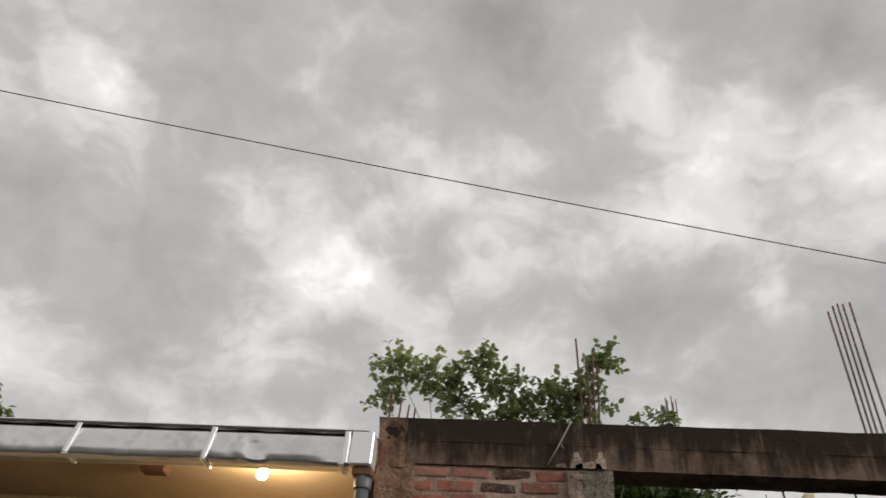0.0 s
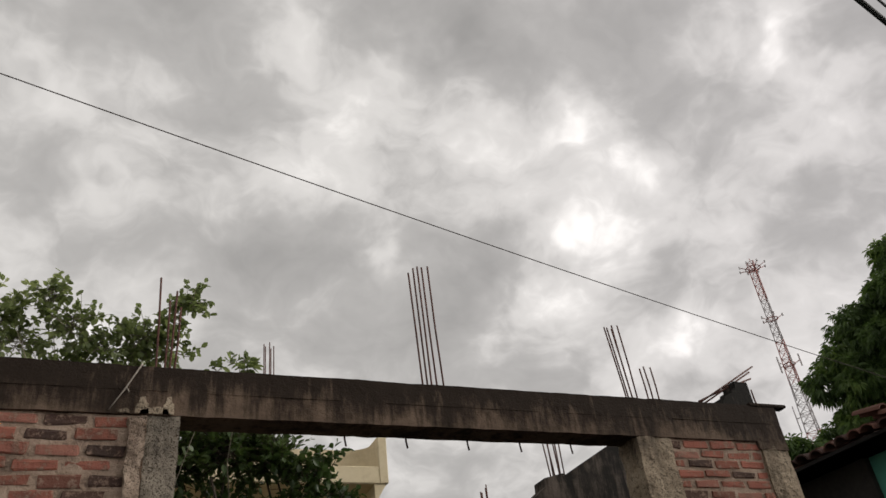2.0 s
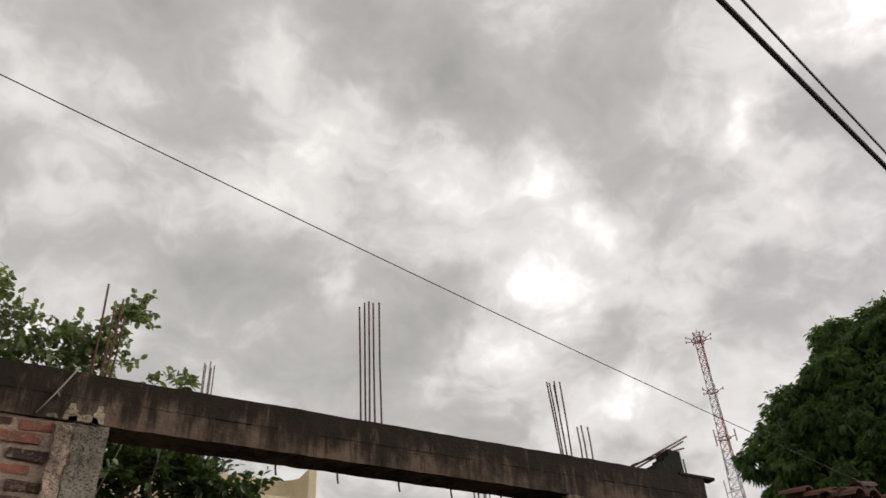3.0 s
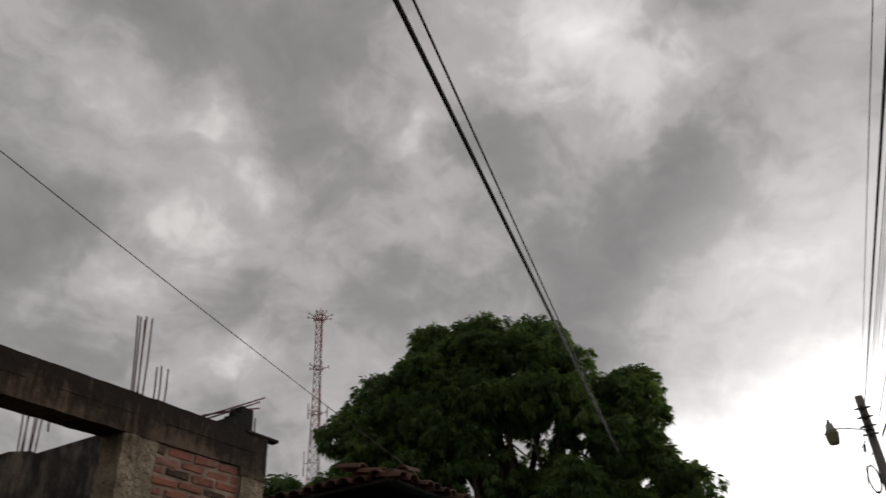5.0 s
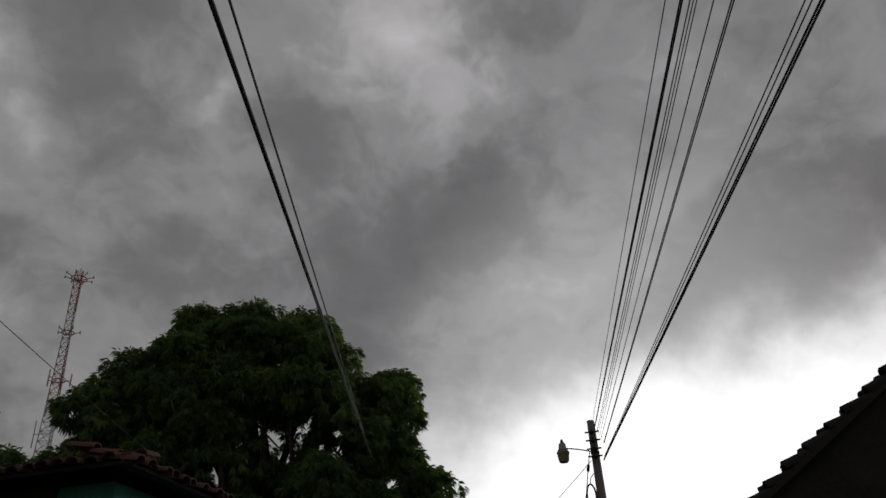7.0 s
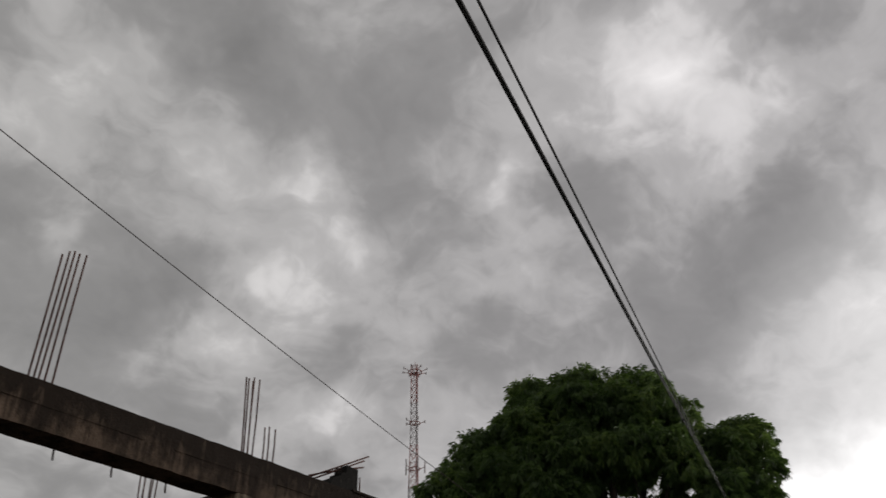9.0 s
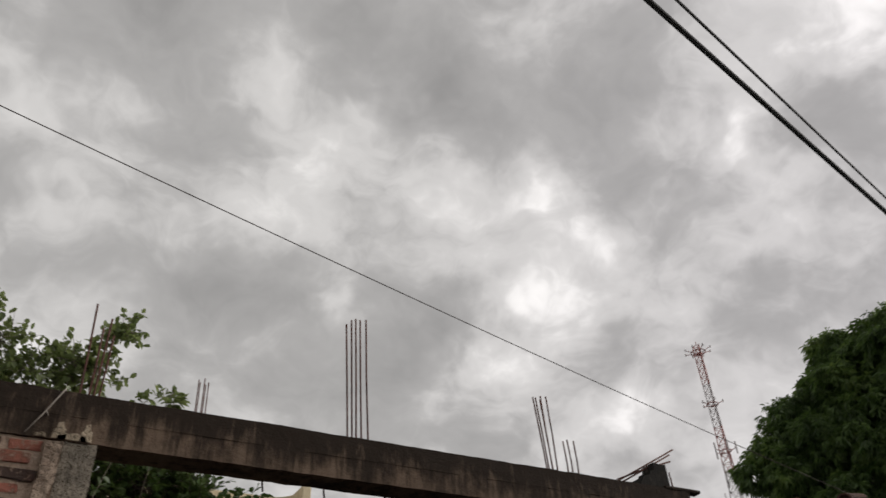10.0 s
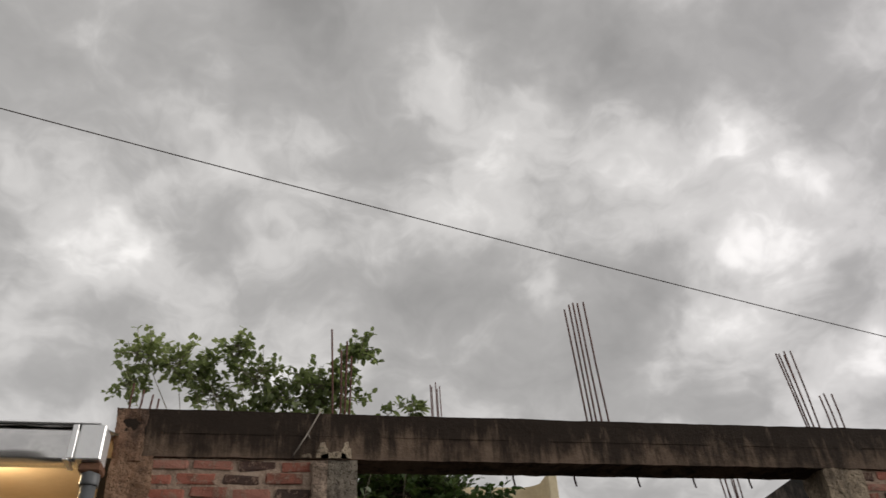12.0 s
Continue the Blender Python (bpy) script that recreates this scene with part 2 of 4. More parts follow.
def emitter(name, colour, strength):
    m = bpy.data.materials.new(name)
    m.use_nodes = True
    k = Nodes(m.node_tree)
    k.n("ShaderNodeOutputMaterial", (k.n("ShaderNodeEmission", ((*colour, 1), strength)).outputs[0],))
    return m


BEAM_MAT = concrete_stained("mouldy_concrete", (0.185, 0.130, 0.093), (0.098, 0.067, 0.048), (0.030, 0.021, 0.0155), 3.30, 3.62, 1.0, 0.08)
ROUGH_MAT = concrete_stained("pitted_concrete", (0.50, 0.405, 0.295), (0.37, 0.29, 0.205), (0.10, 0.08, 0.06), 3.0, 4.2, 0.6, 0.65)
GREY_ROUGH_MAT = concrete_stained("pitted_grey_concrete", (0.34, 0.295, 0.235), (0.23, 0.195, 0.155), (0.06, 0.052, 0.044), 3.0, 4.1, 0.6, 0.75)
STRIP_MAT = concrete_stained("pale_squeezed_mortar", (0.46, 0.36, 0.28), (0.36, 0.27, 0.205), (0.12, 0.085, 0.065), 3.0, 4.2, 0.6, 0.5)
MORTAR_MAT = material("old_mortar", [(0.17, 0.12, 0.09), (0.36, 0.265, 0.20), (0.47, 0.36, 0.28)], 0.95, grain=55, bump=0.9, spots=7)
PLASTER_MAT = concrete_stained("stained_orange_plaster", (0.36, 0.235, 0.155), (0.28, 0.155, 0.10), (0.09, 0.06, 0.045), 3.1, 4.6, 0.9, 0.5)
BRICK_MAT = brick_surface("burnt_clay_brick")
BRICK_STUFF_MAT = material("burnt_clay_brick_rows", [(0.08, 0.045, 0.035), (0.22, 0.08, 0.05), (0.37, 0.135, 0.085), (0.40, 0.19, 0.13)], 0.95, grain=45, bump=0.7, spots=14, per="island")
DARK_CONC_MAT = concrete_stained("dark_damp_concrete", (0.15, 0.12, 0.10), (0.09, 0.075, 0.06), (0.02, 0.018, 0.016), 2.4, 4.2)
REBAR_MAT = material("rusty_steel", [(0.06, 0.035, 0.03), (0.14, 0.065, 0.05), (0.10, 0.06, 0.055)], 0.8, 0.3, grain=60, spots=12)
ROPE_MAT = material("dirty_white_rope", [(0.22, 0.19, 0.16), (0.42, 0.37, 0.32)], 0.95, grain=90, spots=20)
ZINC_MAT = material("galvanised_sheet", [(0.58, 0.57, 0.56), (0.80, 0.79, 0.78), (0.68, 0.67, 0.67)], 0.26, 0.8, grain=14, bump=0.10, spots=5)
STRAP_MAT = material("bright_zinc_strap", [(0.85, 0.85, 0.85), (0.92, 0.92, 0.92)], 0.35, 0.6, grain=30, bump=0.05)
PIPE_MAT = material("grey_plastic_pipe", [(0.09, 0.095, 0.10), (0.15, 0.155, 0.16)], 0.45, grain=25, bump=0.05)
CEIL_MAT = material("tan_painted_ceiling", [(0.50, 0.37, 0.24), (0.58, 0.44, 0.29)], 0.8, grain=20, bump=0.1, spots=1.5)
TAN_MAT = material("cream_painted_wall", [(0.52, 0.40, 0.25), (0.60, 0.48, 0.31)], 0.85, grain=20, bump=0.15, spots=1.2)
WOOD_MAT = material("brown_painted_timber", [(0.12, 0.06, 0.035), (0.2, 0.10, 0.06)], 0.8, grain=20)
SHEET_MAT = material("weathered_roof_sheet", [(0.20, 0.19, 0.18), (0.33, 0.32, 0.30)], 0.6, 0.3, grain=20, spots=2)
YELLOW_MAT = material("pale_yellow_render", [(0.58, 0.48, 0.31), (0.68, 0.58, 0.39), (0.72, 0.62, 0.43)], 0.9, grain=12, bump=0.1, spots=1.2)
TEAL_MAT = material("teal_painted_wall", [(0.09, 0.32, 0.25), (0.12, 0.40, 0.31)], 0.85, grain=15, bump=0.2, spots=1.5)
TILE_MAT = material("clay_roof_tile", [(0.03, 0.022, 0.02), (0.085, 0.045, 0.036), (0.145, 0.068, 0.05), (0.065, 0.042, 0.036)], 0.95, grain=30, bump=0.6, spots=6, per="object")
TILE_ROWS_MAT = material("clay_roof_tile_rows", [(0.03, 0.022, 0.02), (0.085, 0.045, 0.036), (0.145, 0.068, 0.05), (0.065, 0.042, 0.036)], 0.95, grain=30, bump=0.6, spots=6, per="island")
# Near-black tiles and walls: the shade they stand in is put into their colour.
SHADED_TILE_MAT = material("shade_dark_roof_tile", [(0.016, 0.015, 0.015), (0.035, 0.031, 0.03)], 0.95, grain=30, bump=0.5, spots=6, per="object")
SHADED_ROWS_MAT = material("shade_dark_roof_tile_rows", [(0.016, 0.015, 0.015), (0.035, 0.031, 0.03)], 0.95, grain=30, bump=0.5, spots=6, per="island")
SHADED_MAT = material("shade_dark_wall", [(0.022, 0.02, 0.02), (0.045, 0.04, 0.037)], 0.95, grain=18, bump=0.5, spots=2)
BARK_MAT = material("grey_brown_bark", [(0.04, 0.03, 0.024), (0.10, 0.08, 0.06)], 0.95, grain=25, bump=0.9, spots=4)
TWIG_MAT = material("pale_twig_bark", [(0.16, 0.14, 0.10), (0.26, 0.23, 0.17)], 0.9, grain=40, bump=0.5, spots=6)
POLE_MAT = material("grey_concrete_pole", [(0.16, 0.15, 0.14), (0.24, 0.22, 0.21)], 0.9, grain=30, bump=0.3, spots=3)
IRON_MAT = material("dark_iron", [(0.03, 0.03, 0.03), (0.07, 0.065, 0.06)], 0.6, 0.5, grain=40)
LAMP_MAT = material("grey_lamp_housing", [(0.30, 0.30, 0.30), (0.40, 0.40, 0.39)], 0.5, 0.4, grain=30, bump=0.1)
LENS_MAT = material("yellowed_lamp_cover", [(0.28, 0.25, 0.16), (0.36, 0.32, 0.2)], 0.35, grain=30, bump=0.1)
CABLE_MAT = material("black_cable", [(0.012, 0.011, 0.011), (0.03, 0.028, 0.028)], 0.7, grain=30, bump=0.1)
WIRE_MAT = material("dusty_brown_wire", [(0.05, 0.036, 0.032), (0.09, 0.065, 0.058)], 0.8, grain=30, bump=0.1)
# Tower red and white, paled so that the colour itself carries the distant haze.
RED_MAT = material("hazed_red_tower_paint", [(0.42, 0.19, 0.17), (0.53, 0.28, 0.26)], 0.7, grain=2, spots=0.3)
WHITE_MAT = material("hazed_white_tower_paint", [(0.45, 0.42, 0.42), (0.6, 0.57, 0.57)], 0.7, grain=2, spots=0.3)
GROUND_MAT = material("dusty_ground", [(0.03, 0.028, 0.026), (0.055, 0.05, 0.044), (0.08, 0.07, 0.06)], 0.95, grain=8, bump=0.4, spots=0.4)
BUSH_LEAF_MAT = foliage("bush_leaves", [(0.10, 0.13, 0.055), (0.18, 0.22, 0.10), (0.27, 0.31, 0.155), (0.42, 0.45, 0.28)], 0.5, 0.26)
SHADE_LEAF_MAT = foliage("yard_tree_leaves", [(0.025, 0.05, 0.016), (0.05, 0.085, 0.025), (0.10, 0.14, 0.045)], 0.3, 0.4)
MANGO_LEAF_MAT = foliage("mango_leaves", [(0.048, 0.084, 0.026), (0.08, 0.13, 0.04), (0.12, 0.185, 0.055), (0.20, 0.27, 0.08)], 0.38, 0.36)
BULB_MAT = emitter("lit_bulb", (1.0, 0.80, 0.50), 620.0)


# ---- mesh helpers ----
class Build:
    """Vertices and faces of one mesh, gathered piece by piece."""

    def __init__(self):
        self.v, self.f, self.smooth = [], [], []

    def add(self, verts, faces, smooth=False):
        base = len(self.v)
        self.v += [tuple(p) for p in verts]
        self.f += [tuple(base + i for i in face) for face in faces]
        self.smooth += [smooth] * len(faces)
        return self

    def box(self, lo, hi, worn=0.006, jitter=0.0, turn=None, about=None):
        """A box from corner to corner with chamfered edges."""
        lo, hi = Vector(lo), Vector(hi)
        c, h = (lo + hi) / 2, (hi - lo) / 2
        w = min(worn, *(0.4 * a for a in h))
        verts, index = [], {}
        for sx in (-1, 1):
            for sy in (-1, 1):
                for sz in (-1, 1):
                    s = Vector((sx, sy, sz))
                    for axis in range(3):
                        p = Vector((s[i] * (h[i] - (0 if i == axis else w)) for i in range(3)))
                        if jitter:
                            p += Vector((random.uniform(-jitter, jitter) for _ in range(3)))
                        index[sx, sy, sz, axis] = len(verts)
                        verts.append(p)
        faces = []
        for axis in range(3):
            a, b = (axis + 1) % 3, (axis + 2) % 3
            for s in (-1, 1):
                ring = []
                for sa, sb in ((-1, -1), (1, -1), (1, 1), (-1, 1)):
                    key = [0, 0, 0]
                    key[axis], key[a], key[b] = s, sa, sb
                    ring.append(index[(*key, axis)])
                faces.append(ring if s > 0 else ring[::-1])
            for sa in (-1, 1):
                for sb in (-1, 1):
                    lo_key, hi_key = [0, 0, 0], [0, 0, 0]
                    lo_key[axis], lo_key[a], lo_key[b] = -1, sa, sb
                    hi_key[axis], hi_key[a], hi_key[b] = 1, sa, sb
                    ring = [index[(*lo_key, a)], index[(*hi_key, a)], index[(*hi_key, b)], index[(*lo_key, b)]]
                    faces.append(ring if sa * sb < 0 else ring[::-1])
        for key in ((x, y, z) for x in (-1, 1) for y in (-1, 1) for z in (-1, 1)):
            ring = [index[(*key, i)] for i in range(3)]
            faces.append(ring if key[0] * key[1] * key[2] > 0 else ring[::-1])
        m = Matrix.Translation(c)
        if turn is not None:
            pivot = Vector(about) if about else c
            m = Matrix.Translation(pivot) @ turn @ Matrix.Translation(-pivot) @ m
        return self.add([m @ p for p in verts], faces)

    def tube(self, points, radii, sides=8, caps=True):
        points = [Vector(p) for p in points]
        if not hasattr(radii, "__len__"):
            radii = [radii] * len(points)
        verts, faces = [], []
        side = None
        for i, p in enumerate(points):
            ahead = (points[min(i + 1, len(points) - 1)] - points[max(i - 1, 0)]).normalized()
            if side is None:
                side = ahead.orthogonal().normalized()
            side = (side - ahead * side.dot(ahead)).normalized()
            up = ahead.cross(side)
            for j in range(sides):
                a = math.tau * j / sides
                verts.append(p + (side * math.cos(a) + up * math.sin(a)) * radii[i])
        for i in range(len(points) - 1):
            for j in range(sides):
                k = (j + 1) % sides
                faces.append((i * sides + j, i * sides + k, (i + 1) * sides + k, (i + 1) * sides + j))
        self.add(verts, faces, True)
        if caps:
            n = len(points) * sides
            base = len(self.v) - n
            self.f += [tuple(base + j for j in range(sides))[::-1], tuple(base + n - sides + j for j in range(sides))]
            self.smooth += [False, False]
        return self

    def lathe(self, rings, at, sides=20):
        """A turned shape: rings of (radius, height) from the bottom up."""
        return self.tube([Vector(at) + Vector((0, 0, z)) for _, z in rings], [max(r, 0.0005) for r, _ in rings], sides)

    def prism(self, outline, y0, y1):
        """An outline in x and z, given anticlockwise as seen from -y, drawn out from y0 to y1."""
        n = len(outline)
        verts = [(x, y0, z) for x, z in outline] + [(x, y1, z) for x, z in outline]
        faces = [tuple(range(n)), tuple(range(2 * n - 1, n - 1, -1))]
        faces += [(i, i + n, (i + 1) % n + n, (i + 1) % n) for i in range(n)]
        return self.add(verts, faces)

    def data(self, name, mat):
        me = bpy.data.meshes.new(name)
        me.from_pydata(self.v, [], self.f)
        me.polygons.foreach_set("use_smooth", self.smooth)
        me.materials.append(mat)
        me.update()
        return me


def thing(name, at, label, category, group="", kind=""):
    ob = new(name)
    ob.location, ob.empty_display_size = at, 0.2
    return tagged(ob, label, category, group, kind)


def part(name, build, mat, parent, label=""):
    ob = new(name, build.data(name, mat))
    ob.parent = parent
    if parent.type == "EMPTY":
        ob.matrix_parent_inverse = Matrix.Translation(-parent.location)
    return tagged(ob, label)


def single(name, build, mat, label, category, group="", kind=""):
    return tagged(new(name, build.data(name, mat)), label, category, group, kind)


def slab(lo, hi, cells, rough, seed):
    """A cast slab: a box whose faces are gridded and whose surface is uneven."""
    lo, hi = Vector(lo), Vector(hi)
    b = Build()
    for axis in range(3):
        a, c = (axis + 1) % 3, (axis + 2) % 3
        na, nc = max(1, round((hi[a] - lo[a]) / cells)), max(1, round((hi[c] - lo[c]) / cells))
        for s in (0, 1):
            verts = []
            for i in range(na + 1):
                for j in range(nc + 1):
                    p = Vector((0, 0, 0))
                    p[axis], p[a], p[c] = (lo, hi)[s][axis], lo[a] + (hi[a] - lo[a]) * i / na, lo[c] + (hi[c] - lo[c]) * j / nc
                    verts.append(p + noise.noise_vector(p * 9 + Vector((seed, 0, 0))) * rough + noise.noise_vector(p * 31) * rough * 0.4)
            faces = [(i * (nc + 1) + j, (i + 1) * (nc + 1) + j, (i + 1) * (nc + 1) + j + 1, i * (nc + 1) + j + 1) for i in range(na) for j in range(nc)]
            b.add(verts, faces if s else [f[::-1] for f in faces])
    return b


def leaves(rng, at, ahead, length, width, droop=0.15, face=None):
    """Folded leaf blades. at, ahead: N x 3; length, width: N."""
    n = len(at)
    ahead = ahead / np.linalg.norm(ahead, axis=1, keepdims=True)
    ref = rng.normal(size=(n, 3)) * 0.45 + ((0, 0, 1) if face is None else face * 1.2)
    side = np.cross(ahead, ref)
    side /= np.linalg.norm(side, axis=1, keepdims=True)
    up = np.cross(side, ahead)
    L, W = length[:, None], width[:, None]
    down = np.array((0, 0, -1.0))
    rows = [at,
            at + ahead * L * 0.30 - side * W * 0.42 + up * W * 0.12,
            at + ahead * L * 0.68 - side * W * 0.40 + up * W * 0.10 + down * L * droop * 0.4,
            at + ahead * L + down * L * droop,
            at + ahead * L * 0.68 + side * W * 0.40 + up * W * 0.10 + down * L * droop * 0.4,
            at + ahead * L * 0.30 + side * W * 0.42 + up * W * 0.12]
    verts = np.stack(rows, 1).reshape(-1, 3)
    base = np.arange(n)[:, None] * 6
    faces = np.concatenate([base + (0, 1, 2, 3), base + (0, 3, 4, 5)])
    return verts, faces


def leaf_mesh(name, verts, faces, mat):
    me = bpy.data.meshes.new(name)
    me.from_pydata(verts.tolist(), [], faces.tolist())
    me.materials.append(mat)
    me.update()
    return me


# ---- ground ----
ground = Build()
ground.add([(-2000, -2000, 0), (2000, -2000, 0), (2000, 2000, 0), (-2000, 2000, 0)], [(0, 1, 2, 3)])
single("ground", ground, GROUND_MAT, "dusty grey-brown street and yard ground", "ground", kind="structure")

# ---- the unfinished brick house front ----
FRONT, REAR = 4.35, 4.55
BEAM_LOW, BEAM_TOP = 3.37, 3.65
shell = thing("unfinished_house", (1.8, 4.45, 0), "unfinished brick house front with mouldy concrete beam and rusty rods", "house")
part("beam", slab((-1.0, FRONT - 0.012, BEAM_LOW), (4.64, REAR, BEAM_TOP), 0.03, 0.0045, 3.0), BEAM_MAT, shell, "long concrete beam black with mould")
lip = Build()
x = -0.75
while x < 4.5:
    w = random.uniform(0.5, 1.1)
    lip.box((x, FRONT - 0.0155, 3.506), (min(x + w, 4.55), FRONT - 0.004, 3.5095), 0.001, 0.0006)
    x += w + random.uniform(0.05, 0.3)
part("board_mark", lip, BEAM_MAT, shell, "thin cast ridge left by formwork boards")
patch = slab((-1.006, FRONT - 0.022, BEAM_LOW - 0.03), (-0.845, FRONT + 0.03, BEAM_TOP - 0.004), 0.011, 0.017, 14.0)
part("plaster_patch", patch, PLASTER_MAT, shell, "orange stained plaster patch")
wall_left = part("wall", slab((-0.80, FRONT + 0.0085, 0), (0.17, REAR - 0.01, BEAM_LOW), 0.016, 0.0055, 1.0), MORTAR_MAT, shell, "grey mortar joints of weathered brickwork")
wall_right = part("wall", slab((3.50, FRONT + 0.0085, 0), (4.50, REAR - 0.01, BEAM_LOW), 0.016, 0.0055, 2.0), MORTAR_MAT, shell, "grey mortar joints of weathered brickwork")
part("pillar", slab((-1.0, FRONT - 0.012, 0), (-0.78, REAR, BEAM_LOW), 0.02, 0.015, 4.0), PLASTER_MAT, shell, "rough orange-brown plastered corner")
part("pillar", slab((0.168, FRONT - 0.004, 0), (0.335, REAR + 0.01, BEAM_LOW), 0.02, 0.008, 5.0), GREY_ROUGH_MAT, shell, "pitted grey concrete door pillar")
part("mortar_strip", slab((0.080, FRONT - 0.030, 0), (0.158, FRONT + 0.05, BEAM_LOW - 0.01), 0.016, 0.016, 6.0), STRIP_MAT, shell, "pale mortar squeezed beside the pillar")
part("pillar", slab((3.30, FRONT - 0.010, 0), (3.58, REAR + 0.01, BEAM_LOW), 0.025, 0.014, 7.0), ROUGH_MAT, shell, "pitted pale concrete door pillar")
part("pillar", slab((4.38, FRONT - 0.010, 0), (4.63, REAR, BEAM_LOW - 0.03), 0.025, 0.013, 9.0), ROUGH_MAT, shell, "pitted pale concrete end pillar")
part("beam_end", slab((4.36, FRONT - 0.016, BEAM_LOW - 0.06), (4.642, REAR + 0.004, BEAM_LOW + 0.02), 0.03, 0.006, 10.0), BEAM_MAT, shell, "mouldy lower end of the beam")
for x, top, w in ((0.135, 3.47, 0.035), (0.27, 3.475, 0.03), (0.20, 3.415, 0.075), (0.045, 3.40, 0.03)):
    low, mid = BEAM_LOW + 0.004, BEAM_LOW + 0.004 + (top - BEAM_LOW) * 0.55
    run = Build().prism([(x - w, low), (x + w, low), (x + w * 0.9, mid), (x + w * 0.55, mid + 0.008), (x + w * 0.35, top), (x - w * 0.4, top - 0.006), (x - w * 0.6, mid), (x - w * 0.95, mid - 0.006)], FRONT - 0.0195, FRONT - 0.008)
    part("lime_run", run, ROUGH_MAT, shell, "pale lime run over the column head")
part("ledge", Build().box((4.40, FRONT - 0.02, BEAM_TOP - 0.004), (4.76, FRONT + 0.06, BEAM_TOP + 0.018), 0.004, 0.003), BEAM_MAT, shell, "thin cement ledge jutting past the beam's end")


def rod(points, r=0.0055, sides=6):
    return Build().tube(points, r, sides)


# Upright reinforcing rods along the beam: x, y, foot, tip, lean in x.
RODS = [(1.835, 4.46, 4.55, -0.028), (1.872, 4.47, 4.60, -0.022), (1.892, 4.45, 4.605, -0.018), (1.934, 4.46, 4.61, -0.022), (1.980, 4.455, 4.62, -0.024),
        (3.402, 4.45, 4.265, -0.05), (3.428, 4.46, 4.27, -0.044), (3.452, 4.45, 4.255, -0.036), (3.470, 4.47, 4.30, -0.03), (3.498, 4.455, 4.295, -0.018),
        (3.590, 4.45, 3.94, -0.01), (3.640, 4.46, 3.965, -0.012), (3.684, 4.45, 3.958, -0.004),
        (0.190, 4.43, 4.282, -0.022), (0.240, 4.50, 4.17, -0.004), (0.262, 4.43, 4.20, 0.006), (0.292, 4.50, 4.13, 0.01),
        (-0.985, 4.47, 3.87, 0.0), (-0.925, 4.43, 3.81, 0.01), (-0.885, 4.51, 3.82, 0.012), (-0.84, 4.46, 3.77, 0.012),
        (4.595, 4.44, 3.83, -0.004), (4.635, 4.48, 3.81, 0.0)]
for x, y, tip, lean in RODS:
    x -= 0.012 if x > 1 else 0.0
    bow = random.uniform(-0.006, 0.006)
    part("rebar", rod([(x, y, 3.55), (x, y, BEAM_TOP), (x + lean * 0.5 + bow, y, (BEAM_TOP + tip) / 2), (x + lean, y, tip)], 0.0062), REBAR_MAT, shell)
for x in (1.305, 1.70, 2.12, 2.50, 2.89):
    part("rod_stub", rod([(x, REAR - 0.02, 3.42), (x + 0.003, REAR - 0.015, 3.345), (x + 0.012, REAR - 0.01, 3.305)], 0.006), REBAR_MAT, shell, "rusty rod end below the beam")

rope = Build().tube([(0.13, 4.40, 3.662), (0.112, 4.334, 3.658), (0.06, 4.33, 3.55), (0.035, 4.331, 3.50), (-0.03, 4.334, 3.385)], [0.005, 0.005, 0.0042, 0.004, 0.003], 6)
rope.tube([(0.045, 4.331, 3.52), (0.06, 4.328, 3.49)], 0.003, 5)
single("rope", rope, ROPE_MAT, "short frayed pale rope hanging over the concrete beam", "rope")

pier = Build().prism([(4.20, 3.652), (4.52, 3.652), (4.515, 3.872), (4.47, 3.866), (4.392, 3.874), (4.385, 3.81), (4.34, 3.80), (4.335, 3.775), (4.26, 3.745)], 4.40, 4.54)
single("broken_brick_pier", pier, DARK_CONC_MAT, "broken dark brick and mortar stump on the beam", "masonry stump")
part_rods = (((3.97, 4.42, 3.66), (4.32, 4.42, 3.845), (4.665, 4.43, 4.03)), ((4.02, 4.47, 3.66), (4.34, 4.47, 3.83), (4.655, 4.47, 4.00)), ((4.10, 4.52, 3.74), (4.40, 4.51, 3.862), (4.68, 4.50, 3.958)))
for pts in part_rods:
    single("steel_rod", rod(pts, 0.0068), REBAR_MAT, "loose rusty steel rod lying on the masonry stump", "steel rod", "loose rods on the stump")

# ---- behind the front: stair wall, columns, pale building ----
stair = Build().prism([(1.2, 0.0), (4.9, 0.0), (4.9, 4.15), (4.0, 3.80), (3.49, 3.52), (3.47, 3.535), (3.29, 3.49), (3.285, 3.42), (3.16, 3.325), (1.2, 2.25)], 5.6, 5.78)
stair_wall = thing("stair_wall", (3.0, 5.7, 0), "dark damp concrete stair wall rising in the shell", "stair wall")
part("wall", stair, DARK_CONC_MAT, stair_wall)
for x in (3.36, 3.40, 3.43, 3.47, 3.50, 3.54):
    part("rebar", rod([(x + 0.03, 5.69 + random.uniform(-0.05, 0.05), 3.40), (x, 5.69, 4.15)], 0.006), REBAR_MAT, stair_wall)
single("side_wall", slab((4.52, 4.565, 0), (4.64, 8.5, 3.36), 0.25, 0.006, 12.0), DARK_CONC_MAT, "dark unplastered side wall of the shell", "wall")


